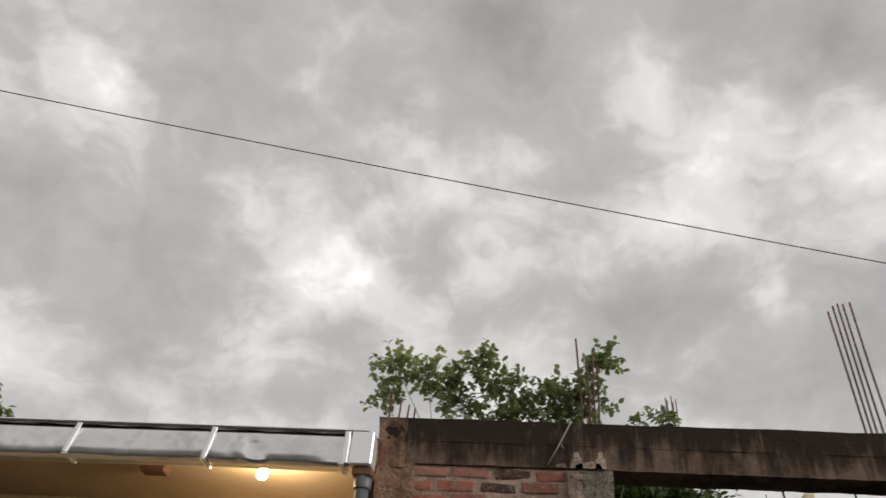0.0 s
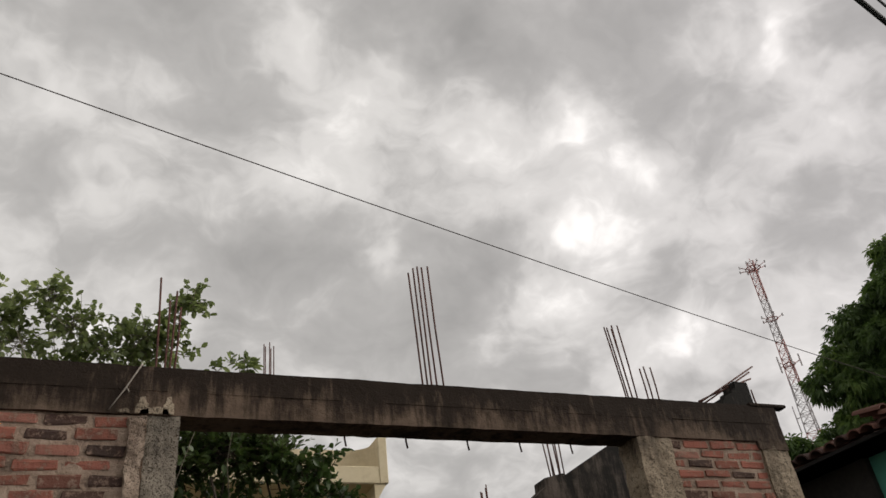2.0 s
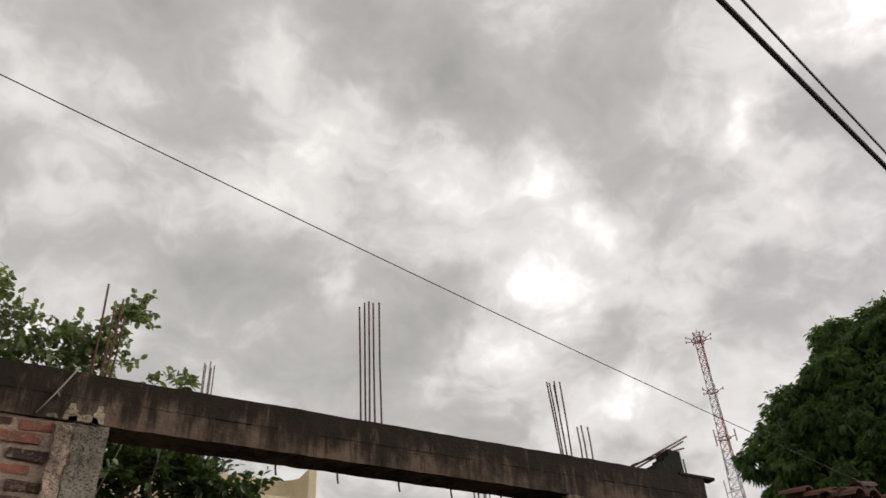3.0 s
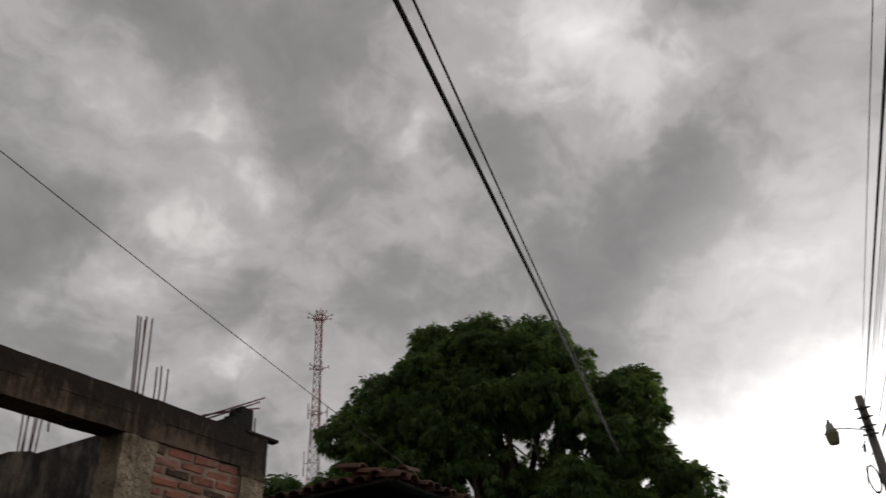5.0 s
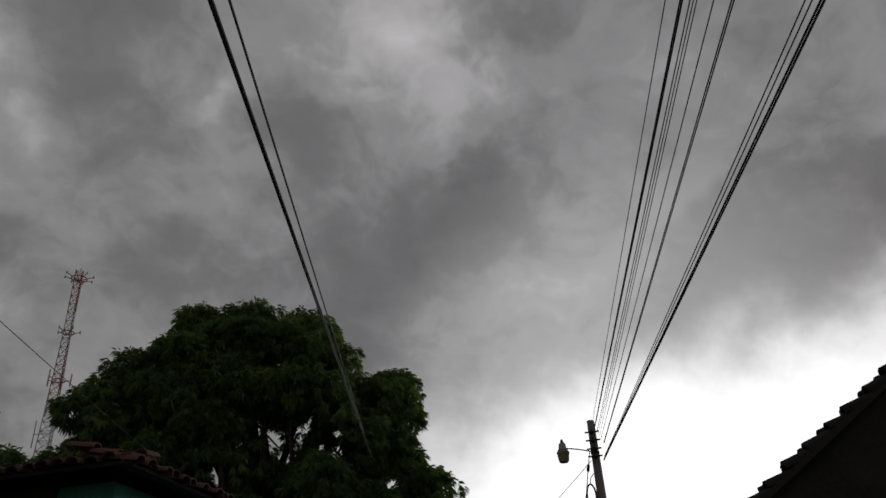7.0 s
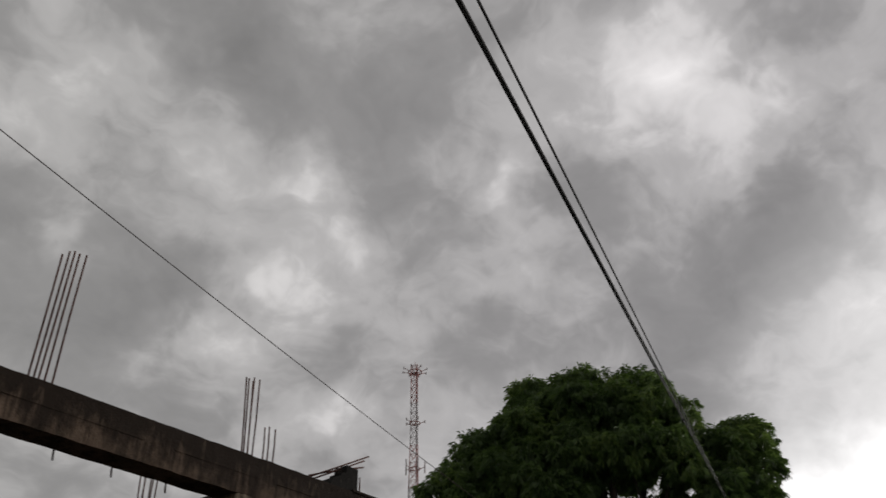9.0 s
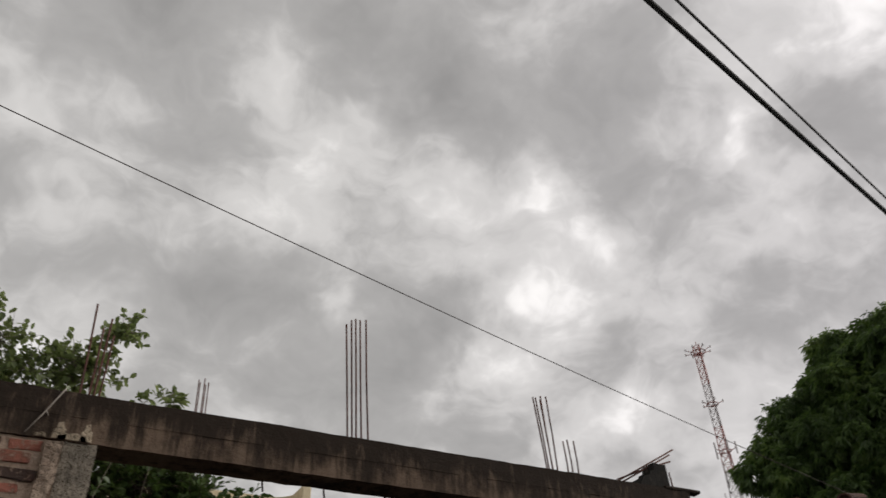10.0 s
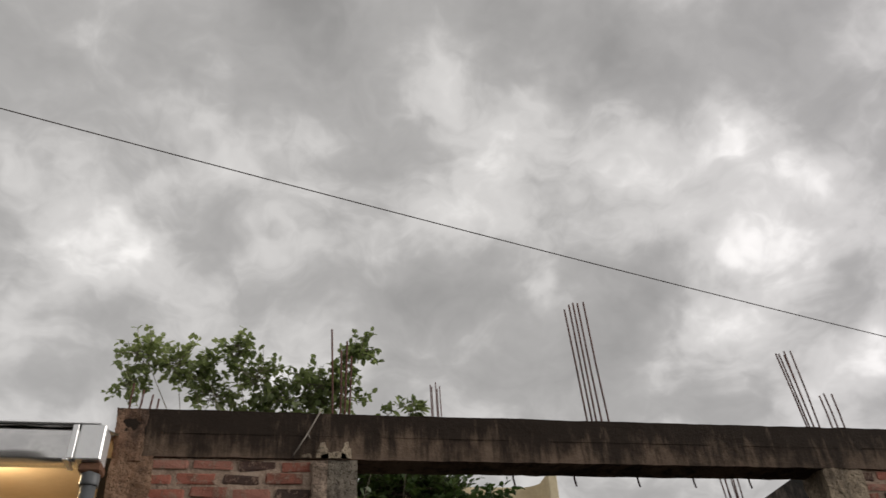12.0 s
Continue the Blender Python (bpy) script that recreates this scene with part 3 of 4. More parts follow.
def stub_column(x, y, top, rods):
    col = thing("concrete_column", (x, y, 0), "bare concrete column with rusty rods on top", "column", "bare columns in the yard")
    part("shaft", slab((x - 0.1, y - 0.1, 0), (x + 0.1, y + 0.1, top), 0.3, 0.004, x), DARK_CONC_MAT, col)
    for dx, dy, tip in rods:
        part("rebar", rod([(x + dx, y + dy, top - 0.1), (x + dx * 0.9, y + dy, tip)], 0.008), REBAR_MAT, col)


stub_column(4.44, 9.0, 4.16, ((-0.05, -0.04, 4.42), (-0.02, 0.05, 4.46), (0.02, -0.05, 4.52), (0.05, 0.03, 4.50)))
stub_column(3.76, 9.0, 4.02, ((-0.035, 0, 4.23), (0.035, 0, 4.19)))

pale = thing("pale_building", (1.8, 10.9, 0), "pale yellow rendered building with an open balcony", "house")
part("wall", Build().box((-0.6, 10.9, 0), (3.36, 14.0, 4.92)), YELLOW_MAT, pale)
part("balcony_floor", Build().box((-0.6, 10.0, 4.853), (3.53, 14.0, 4.95), 0.01), YELLOW_MAT, pale)
part("parapet", Build().box((-0.6, 9.995, 4.857), (3.43, 10.10, 5.085), 0.01), YELLOW_MAT, pale, "low cream balcony parapet")
part("side_wall", Build().box((3.43, 9.99, 4.857), (3.555, 11.3, 5.505), 0.01), YELLOW_MAT, pale, "taller cream side wall of the balcony")
part("bracket", Build().prism([(3.362, 4.60), (3.525, 4.85), (3.362, 4.85)], 10.02, 10.9), YELLOW_MAT, pale, "sloping cream bracket under the balcony")
curve = Build()
ring = [(-0.6, 10.45)] + [(3.13 + 0.3 * math.sin(a), 10.15 + 0.3 * math.cos(a)) for a in (radians(d) for d in range(0, 91, 10))]
verts = [(x, y, z) for x, y in ring for z in (4.94, 5.46)]
curve.add(verts, [(2 * i, 2 * i + 1, 2 * i + 3, 2 * i + 2) for i in range(len(ring) - 1)], True)
n = len(ring)
curve.add([(x, y + 0.1, 5.46) for x, y in ring] + [(x, y, 5.46) for x, y in ring], [(i, i + 1, n + i + 1, n + i) for i in range(n - 1)])
part("balcony_back", curve, YELLOW_MAT, pale, "curved inner wall of the balcony in shade")
for x, y, tip in ((1.93, 10.35, 6.96), (1.97, 10.45, 6.98), (2.01, 10.35, 7.0), (2.05, 10.45, 6.95), (2.08, 10.4, 6.97)):
    part("rebar", rod([(x + 0.02, y, 4.95), (x, y, tip)], 0.008), REBAR_MAT, pale)


# ---- trees and shrubs ----
def limbs(rng, foot, tips, r0, bend=0.12):
    """A tapered trunk to the fork, and tapered limbs from the fork to every tip."""
    b = Build()
    foot = Vector(foot)
    tips = [Vector(t) for t in tips]
    mean = sum(tips, Vector()) / len(tips)
    fork = foot.lerp(mean, 0.42)
    fork.x, fork.y = foot.x * 0.6 + mean.x * 0.4, foot.y * 0.6 + mean.y * 0.4
    b.tube([foot, foot.lerp(fork, 0.5) + Vector(rng.normal(size=3)) * r0 * 0.6, fork], [r0 * 1.25, r0, r0 * 0.85], 10)
    for t in tips:
        mid1 = fork.lerp(t, 0.35) + Vector(rng.normal(size=3)) * (t - fork).length * bend * 0.6
        mid2 = fork.lerp(t, 0.7) + Vector(rng.normal(size=3)) * (t - fork).length * bend * 0.5
        b.tube([fork, mid1, mid2, t], [r0 * 0.6, r0 * 0.4, r0 * 0.22, r0 * 0.06], 7)
    return b


def twiggy_shrub(name, label, seed, foot, sprays, leaf_l, leaf_w, per_twig, mat, r0, category="shrub", bark=None, dense=1.0):
    """A shrub of forked twigs with rounded leaves set along them. sprays: x, y, z, reach, number of twigs."""
    rng = np.random.default_rng(seed)
    root = thing(name, foot, label, category)
    wood = limbs(rng, foot, [s[:3] for s in sprays], r0)
    pts, dirs = [], []
    for x, y, z, reach, count in sprays:
        c = np.array((x, y, z))
        for _ in range(int(count * dense)):
            way = rng.normal(size=3) * (1, 0.8, 0.75) + (0, 0, 0.25)
            way /= np.linalg.norm(way)
            end = c + way * reach * rng.uniform(0.45, 1.0)
            start = c + rng.normal(size=3) * reach * 0.12
            mid = (start + end) / 2 + rng.normal(size=3) * reach * 0.08
            wood.tube([start, mid, end], [leaf_l * 0.06, leaf_l * 0.045, leaf_l * 0.02], 4, False)
            for a in np.linspace(0.35, 1.0, per_twig):
                p = (start * (1 - a) + end * a) + rng.normal(size=3) * leaf_l * 0.12
                pts.append(p)
                dirs.append(way * 0.6 + rng.normal(size=3) * 0.7 + (0, 0, 0.05))
    pts, dirs = np.array(pts), np.array(dirs)
    n = len(pts)
    verts, faces = leaves(rng, pts, dirs, leaf_l * rng.uniform(0.65, 1.15, n), leaf_w * rng.uniform(0.75, 1.15, n), 0.12)
    part("trunk", wood, bark or TWIG_MAT, root)
    crown = new("crown", leaf_mesh("crown", verts, faces, mat))
    crown.parent, crown.matrix_parent_inverse = root, Matrix.Translation(-root.location)
    return root


twiggy_shrub("leafy_shrub", "leafy green shrub with rounded leaves growing above the beam", 11, (-0.2, 5.05, 0),
             [(-1.05, 4.95, 4.32, 0.25, 28), (-1.12, 4.95, 4.12, 0.24, 16), (-0.84, 5.0, 4.30, 0.24, 20), (-0.60, 5.05, 4.08, 0.28, 20), (-0.46, 4.95, 4.38, 0.19, 22),
              (-0.72, 5.0, 4.18, 0.22, 14), (-0.30, 5.0, 4.22, 0.26, 26), (-0.1, 5.0, 4.06, 0.27, 36), (0.12, 4.95, 4.10, 0.27, 40), (0.28, 4.9, 4.06, 0.22, 24), (-0.3, 5.05, 3.92, 0.30, 30),
              (0.38, 4.85, 4.38, 0.17, 20), (0.30, 4.85, 4.24, 0.14, 8), (-0.66, 5.0, 4.27, 0.20, 12), (0.05, 5.05, 3.92, 0.28, 30)],
             0.054, 0.040, 8, BUSH_LEAF_MAT, 0.022, dense=1.15)
twiggy_shrub("small_sprig", "small leafy sprig behind the concrete beam", 12, (0.72, 5.0, 0), [(0.76, 4.95, 3.98, 0.13, 12), (0.60, 5.0, 3.95, 0.10, 6)], 0.07, 0.045, 6, BUSH_LEAF_MAT, 0.015)
twiggy_shrub("yard_tree", "dense dark green yard tree seen through the doorway", 13, (1.0, 7.0, 0),
             [(0.5, 6.6, 3.9, 0.45, 80), (0.9, 6.5, 3.95, 0.45, 90), (1.3, 6.6, 3.92, 0.42, 80), (1.62, 6.5, 3.75, 0.36, 50), (1.0, 6.8, 3.5, 0.5, 70), (1.5, 6.6, 3.42, 0.42, 60),
              (0.5, 6.7, 3.35, 0.45, 60), (0.3, 6.8, 3.8, 0.4, 50), (1.0, 6.8, 3.0, 0.6, 50), (1.85, 6.5, 3.58, 0.24, 16), (0.7, 6.6, 4.15, 0.3, 30), (1.15, 6.6, 4.15, 0.3, 30)],
             0.078, 0.052, 8, SHADE_LEAF_MAT, 0.07, "tree", BARK_MAT, 1.1)


def leaf_tree(name, label, seed, foot, lobes, tufts, tuft_r, per_tuft, blades, leaf_l, leaf_w, mat, r0, windows=()):
    """A broad tree: boughs set with round tufts of drooping leaf rosettes. lobes: x, y, z, radius; windows: gaps, as x, y, z, radius."""
    rng = np.random.default_rng(seed)
    root = thing(name, foot, label, "tree")
    wood = limbs(rng, foot, [l[:3] for l in lobes], r0)
    lobes = np.array(lobes, float)
    share = lobes[:, 3] ** 1.4 / (lobes[:, 3] ** 1.4).sum()
    pick = rng.choice(len(lobes), tufts, p=share)
    way = rng.normal(size=(tufts, 3)) + (0, 0, 0.25)
    way /= np.linalg.norm(way, axis=1, keepdims=True)
    size = tuft_r * rng.uniform(0.6, 1.25, tufts)
    reach = np.maximum(lobes[pick, 3] - size * 0.8, 0.15) * np.where(rng.random(tufts) < 0.85, rng.uniform(0.88, 1.04, tufts), rng.uniform(0.3, 0.85, tufts))
    heart = lobes[pick, :3] + way * reach[:, None]
    heart = heart[heart[:, 2] > 1.5]
    size = size[: len(heart)]
    for h in heart[::5]:
        mid = lobes[np.argmin(np.linalg.norm(lobes[:, :3] - h, axis=1)), :3]
        wood.tube([mid, (mid + h) / 2 + rng.normal(size=3) * 0.1, h], [r0 * 0.12, r0 * 0.08, r0 * 0.04], 5, False)
    part("trunk", wood, BARK_MAT, root)
    at, out = [], []
    for h, r in zip(heart, size):
        w = rng.normal(size=(per_tuft, 3)) + (0, 0, 0.35)
        w /= np.linalg.norm(w, axis=1, keepdims=True)
        at.append(h + w * r * rng.uniform(0.75, 1.05, (per_tuft, 1)) * (1, 1, 0.8))
        out.append(w)
    at, out = np.concatenate(at), np.concatenate(out)
    for x, y, z, r in windows:
        clear = np.hypot(np.hypot(at[:, 0] - x, at[:, 1] - y), at[:, 2] - z) > r
        at, out = at[clear], out[clear]
    base, out = np.repeat(at, blades, 0), np.repeat(out, blades, 0)
    n = len(base)
    spread = rng.normal(size=(n, 3))
    ahead = out * 0.7 + spread * (0.6, 0.6, 0.3) + (0, 0, -0.7)
    verts, faces = leaves(rng, base + spread * leaf_l * 0.1, ahead, leaf_l * rng.uniform(0.7, 1.2, n), leaf_w * rng.uniform(0.8, 1.2, n), 0.35, out + (0, 0, 0.3))
    crown = new("crown", leaf_mesh("crown", verts, faces, mat))
    crown.parent, crown.matrix_parent_inverse = root, Matrix.Translation(-root.location)
    return root


def far_point(az, el, dist):
    w = aim(az, 0)
    return (w.x * dist, w.y * dist, 1.6 + dist * math.tan(radians(el)))


# The mango tree: the boughs that shape its outline, the clumps on the near side, and the gaps: azimuth, elevation, distance, radius in metres.
BOUGHS = [(63.0, 21.3, 24, 2.3), (59.8, 20.8, 24, 1.9), (67.0, 21.4, 24, 1.95), (58.6, 24.2, 24.2, 0.85), (62.7, 24.6, 24.2, 1.0), (66.9, 24.2, 24.3, 0.95), (55.2, 19.6, 23.5, 1.4),
          (57.0, 21.0, 24, 1.2), (53.1, 17.2, 23, 1.3), (52.3, 14.2, 23, 1.15), (72.3, 18.2, 24.2, 1.5), (73.8, 20.2, 24.6, 0.75), (73.4, 15.6, 24, 1.0), (75.8, 12.8, 24, 1.0),
          (69.5, 16.0, 24.2, 1.7), (60.0, 14.5, 23, 2.1), (66.0, 12.0, 23.4, 1.8), (55.0, 12.5, 22.8, 1.6), (71.0, 11.0, 23.5, 1.6), (63.5, 18.0, 25.5, 2.3), (58.0, 16.0, 25.5, 2.2),
          (63.5, 11.0, 25.5, 2.2), (62.0, 8.5, 23, 2.2), (69.0, 8.0, 23.5, 2.0)]
CLUMPS = [(62.8, 23.3, 22.5, 0.95), (65.5, 20.0, 22.1, 1.05), (68.5, 19.5, 22.4, 1.05), (58.7, 17.6, 22.0, 1.05), (59.7, 20.3, 22.3, 0.95), (68.0, 13.6, 22.0, 1.05), (55.9, 19.2, 22.3, 0.85),
          (71.6, 16.8, 22.7, 0.9), (62.2, 20.6, 22.2, 0.9), (57.8, 22.0, 22.8, 0.85), (66.0, 22.9, 22.9, 0.85), (53.6, 17.4, 22.3, 0.7), (56.2, 15.0, 21.9, 0.95), (61.0, 17.3, 22.0, 0.8)]
GAPS = [(61.3, 14.9, 0.36), (61.5, 14.3, 0.26), (63.5, 17.9, 0.26), (64.6, 17.3, 0.30), (65.1, 16.8, 0.24), (66.1, 17.6, 0.25), (67.2, 17.8, 0.26), (66.8, 16.9, 0.22), (69.5, 17.5, 0.24), (69.4, 16.3, 0.26),
        (63.4, 15.8, 0.25), (65.6, 15.9, 0.27), (64.3, 16.2, 0.22), (73.2, 14.0, 0.22), (62.4, 16.6, 0.20), (68.2, 16.6, 0.20)]
leaf_tree("mango_tree", "large dense dark green mango tree with drooping leaves", 21, (*far_point(63, 0, 25)[:2], 0),
          [(*far_point(az, el, d), r) for az, el, d, r in BOUGHS + CLUMPS], 1250, 0.50, 27, 11, 0.20, 0.050, MANGO_LEAF_MAT, 0.38,
          [(*far_point(az, el, d), r) for az, el, r in GAPS for d in np.arange(20.6, 28.0, 0.3)])
leaf_tree("small_mango_tree", "small dark mango treetop behind the tiled roof", 22, (*far_point(47.4, 0, 20)[:2], 0),
          [(*far_point(47.6, 14.6, 20), 0.55), (*far_point(46.8, 13.2, 20), 0.6), (*far_point(48.8, 13.6, 20), 0.6)], 30, 0.32, 16, 8, 0.24, 0.06, MANGO_LEAF_MAT, 0.12)
leaf_tree("garden_tree", "bright green treetop behind the metal gutter", 23, (*far_point(-41, 0, 15)[:2], 0),
          [(*far_point(-41.8, 19.8, 15), 1.15), (*far_point(-38.7, 18.6, 15), 0.75), (*far_point(-44, 18, 15), 1.2)], 90, 0.33, 16, 8, 0.14, 0.065, BUSH_LEAF_MAT, 0.14)

# ---- the house with the metal gutter and the lit porch ----
porch = thing("porch_house", (-3.5, 5.4, 0), "cream house with tan porch ceiling and sheet roof", "house")
part("wall", Build().box((-7.5, 5.40, 0), (-1.02, 5.55, 3.46)), TAN_MAT, porch)
# Coloured near-black to read as the shaded gap beside the pipe.
part("side_wall", Build().box((-1.10, 4.60, 0), (-1.015, 5.40, 3.46)), SHADED_MAT, porch)
part("porch_ceiling", Build().box((-7.5, 4.36, 3.46), (-1.015, 5.55, 3.49)), CEIL_MAT, porch, "tan painted porch ceiling")
part("fascia", Build().box((-7.5, 4.035, 3.20), (-1.015, 4.06, 3.39)), WOOD_MAT, porch, "brown fascia board")
part("joist_end", Build().box((-2.58, 4.70, 3.405), (-2.42, 4.80, 3.459)), WOOD_MAT, porch, "brown joist end under the ceiling")
roof = Build()
xs = np.linspace(-7.5, -0.98, 130)
for k, x in enumerate(xs[:-1]):
    for y0, z0, y1, z1 in ((3.915, 3.350, 6.6, 4.236),):
        h0, h1 = 0.004 * math.sin(k * 1.1), 0.004 * math.sin((k + 1) * 1.1)
        roof.add([(x, y0, z0 + h0), (xs[k + 1], y0, z0 + h1), (xs[k + 1], y1, z1 + h1), (x, y1, z1 + h0),
                  (x, y0, z0 + h0 - 0.006), (xs[k + 1], y0, z0 + h1 - 0.006), (xs[k + 1], y1, z1 + h1 - 0.006), (x, y1, z1 + h0 - 0.006)],
                 [(0, 1, 2, 3), (7, 6, 5, 4), (4, 5, 1, 0)])
part("roof_sheet", roof, SHEET_MAT, porch, "weathered corrugated roof sheet")

part("flashing", Build().box((-7.5, 3.896, 3.356), (-0.985, 3.935, 3.362), 0.002, 0.0008), STRAP_MAT, porch, "thin bright sheet edge above the gutter")

gutter = thing("roof_gutter", (-3.0, 3.95, 3.17), "dented galvanised box gutter along the porch eave", "gutter")
face = Build()
nx, profile = 420, [(3.920, 3.322), (3.903, 3.322), (3.90, 3.314), (3.90, 3.28), (3.90, 3.23), (3.902, 3.182), (3.908, 3.174), (3.96, 3.172), (4.028, 3.174), (4.030, 3.20), (4.030, 3.33)]
verts = []
for i in range(nx + 1):
    x = -7.0 + (6.03) * i / nx
    for y, z in profile:
        dent = 0.010 * noise.noise(Vector((x * 3.4, z * 4, 0))) + 0.004 * noise.noise(Vector((x * 9.0, z * 7, 5))) + 0.016 * math.exp(-((x + 1.60 + (z - 3.26) * 0.5) / 0.045) ** 2) - 0.010 * math.exp(-((x + 1.68 + (z - 3.26) * 0.4) / 0.03) ** 2) if y < 3.905 and 3.18 < z < 3.31 else 0.0
        verts.append((x, y + dent, z + 0.004 * noise.noise(Vector((x * 0.9, 3, 0)))))
m = len(profile)
face.add(verts, [(i * m + j, i * m + j + 1, (i + 1) * m + j + 1, (i + 1) * m + j) for i in range(nx) for j in range(m - 1)], True)
part("trough", face, ZINC_MAT, gutter, "dented shiny zinc trough")
part("end_cap", Build().box((-1.075, 3.894, 3.170), (-0.955, 4.034, 3.352), 0.006), STRAP_MAT, gutter, "bright zinc end box")
for x, lean in ((-3.35, 0.03), (-2.60, 0.03), (-1.835, 0.025), (-1.095, 0.0)):
    b = Build()
    turn = Matrix.Rotation(math.atan2(lean, 0.16), 4, "Y")
    b.box((x - 0.014, 3.886, 3.172), (x + 0.014, 3.896, 3.345), 0.003, 0, turn)
    b.box((x - 0.03, 3.886, 3.163), (x - 0.006, 4.03, 3.170), 0.002)
    part("strap", b, STRAP_MAT, gutter, "bright zinc gutter strap")
drain = thing("downpipe", (-1.0, 3.97, 0), "grey plastic downpipe below the gutter's end", "pipe")
part("pipe", Build().tube([(-0.998, 3.97, 0), (-0.998, 3.97, 3.08)], 0.036, 16), PIPE_MAT, drain)
part("socket", Build().lathe([(0.043, 0.0), (0.045, 0.01), (0.045, 0.07), (0.040, 0.085)], (-0.998, 3.97, 3.06), 16), PIPE_MAT, drain, "wider pipe socket")
part("outlet", Build().box((-1.055, 3.92, 3.12), (-0.945, 4.02, 3.168), 0.01), WOOD_MAT, drain, "brown outlet box under the gutter")

lamp = thing("light_bulb", (-1.73, 4.55, 3.46), "lit warm bulb in a holder on the porch ceiling", "lamp")
part("holder", Build().lathe([(0.018, 0.0), (0.022, 0.02), (0.03, 0.035), (0.045, 0.055), (0.045, 0.06)], (-1.73, 4.55, 3.399), 16), PIPE_MAT, lamp, "dark bulb holder")
part("bulb", Build().lathe([(0.002, 0.0), (0.018, 0.006), (0.029, 0.022), (0.031, 0.036), (0.026, 0.055), (0.016, 0.075), (0.014, 0.085)], (-1.73, 4.55, 3.315), 18), BULB_MAT, lamp, "glowing bulb")


# ---- tiled roofs ----
def tile_data(name, length, r0, r1, thick, mat):
    """One half-round clay tile: its axis along +y, wide end at the origin."""
    b = Build()
    n = 7
    verts = []
    for y, r in ((0.0, r0), (length, r1)):
        for rr in (r, r - thick):
            for i in range(n):
                a = math.pi * i / (n - 1)
                verts.append((rr * math.cos(a), y, rr * math.sin(a) * 0.8))
    faces = []
    for i in range(n - 1):
        faces += [(i, i + 1, 2 * n + i + 1, 2 * n + i), (n + i + 1, n + i, 3 * n + i, 3 * n + i + 1), (i + 1, i, n + i, n + i + 1), (2 * n + i, 2 * n + i + 1, 3 * n + i + 1, 3 * n + i)]
    b.add(verts, faces, False)
    return b


def tiled_plane(parent, origin, along, upslope, width, height, mat, rows_mat, near_rows, pitch=0.22, step=0.30, tilt=3.5, thick=0.014, loose=1.0):
    """Half-round tiles over one plane: separate tiles for the rows at the eave, one joined mesh for the rest."""
    along, upslope, origin = Vector(along).normalized(), Vector(upslope).normalized(), Vector(origin)
    normal = along.cross(upslope)
    if normal.z < 0:
        normal = -normal
    shape = tile_data("tile", step * 1.25, pitch * 0.50, pitch * 0.40, thick, mat)
    data = shape.data("tile", mat)
    rest = Build()
    cols, rows = int(width / pitch), int(height / step)
    for r in range(rows):
        for c in range(cols):
            p = origin + along * (pitch * (c + 0.5) + random.uniform(-0.015, 0.015) * loose) + upslope * (step * r + random.uniform(-0.03, 0.03) * loose) + normal * random.uniform(0.0, 0.014) * loose
            m = Matrix((along, upslope, normal)).transposed().to_4x4()
            if m.determinant() < 0:
                m = Matrix((-along, upslope, normal)).transposed().to_4x4()
            m = Matrix.Translation(p) @ m @ pose(0, 0, 0, -tilt + random.uniform(-2, 2) * loose, random.uniform(-5, 5) * loose, random.uniform(-3, 3) * loose)
            if r < near_rows:
                ob = new("tile", data)
                ob.parent, ob.matrix_basis = parent, m
            else:
                rest.add([m @ Vector(v) for v in shape.v], shape.f)
    if rest.v:
        tagged(part("tile_rows", rest, rows_mat, parent), kind="stuff")


# Teal house: eaves meet at the corner (7.25, 4.95).
teal = thing("teal_house", (10.5, 8.0, 0), "teal painted house with an old clay tile roof", "house")
EAVE = 4.02
part("wall", Build().box((7.86, 5.50, 0), (14.6, 11.2, 4.0), 0.01), TEAL_MAT, teal, "teal painted plaster wall")
# The deep shade below the eave is painted into this wall's colour.
part("side_wall", Build().box((7.79, 6.22, 0), (7.88, 11.2, 4.0), 0.01), SHADED_MAT, teal, "side wall with the eave's deep shade in its colour")
part("window_frame", Build().box((7.99, 5.475, 2.6), (9.3, 5.502, 3.80), 0.01), TEAL_MAT, teal, "raised teal window surround")
deck = Build()
corners = [(7.25, 4.97, EAVE), (14.9, 4.97, EAVE), (14.9, 11.5, EAVE), (7.25, 11.5, EAVE), (10.5, 8.22, EAVE + 1.0), (11.6, 8.22, EAVE + 1.0)]
low = [(x, y, z - 0.035) for x, y, z in corners]
deck.add(corners + low, [(0, 1, 5, 4), (1, 2, 5), (2, 3, 4, 5), (3, 0, 4), (6, 10, 11, 7), (7, 11, 8), (8, 11, 10, 9), (9, 10, 6), (0, 6, 7, 1), (1, 7, 8, 2), (2, 8, 9, 3), (3, 9, 6, 0)])
roof_deck = part("roof", deck, SHADED_MAT, teal, "timber roof deck under the tiles, coloured dark for shade")
tiled_plane(roof_deck, (7.22, 4.88, EAVE - 0.01), (1, 0, 0), (0, 3.25, 1.0), 7.6, 0.95, TILE_MAT, TILE_ROWS_MAT, 2, 0.19, 0.27, 5.0, 0.018, 1.8)
tiled_plane(roof_deck, (7.16, 11.5, EAVE - 0.01), (0, -1, 0), (3.25, 0, 1.0), 6.6, 0.95, TILE_MAT, TILE_ROWS_MAT, 2, 0.19, 0.27, 5.0, 0.018, 1.8)
hip = Build()
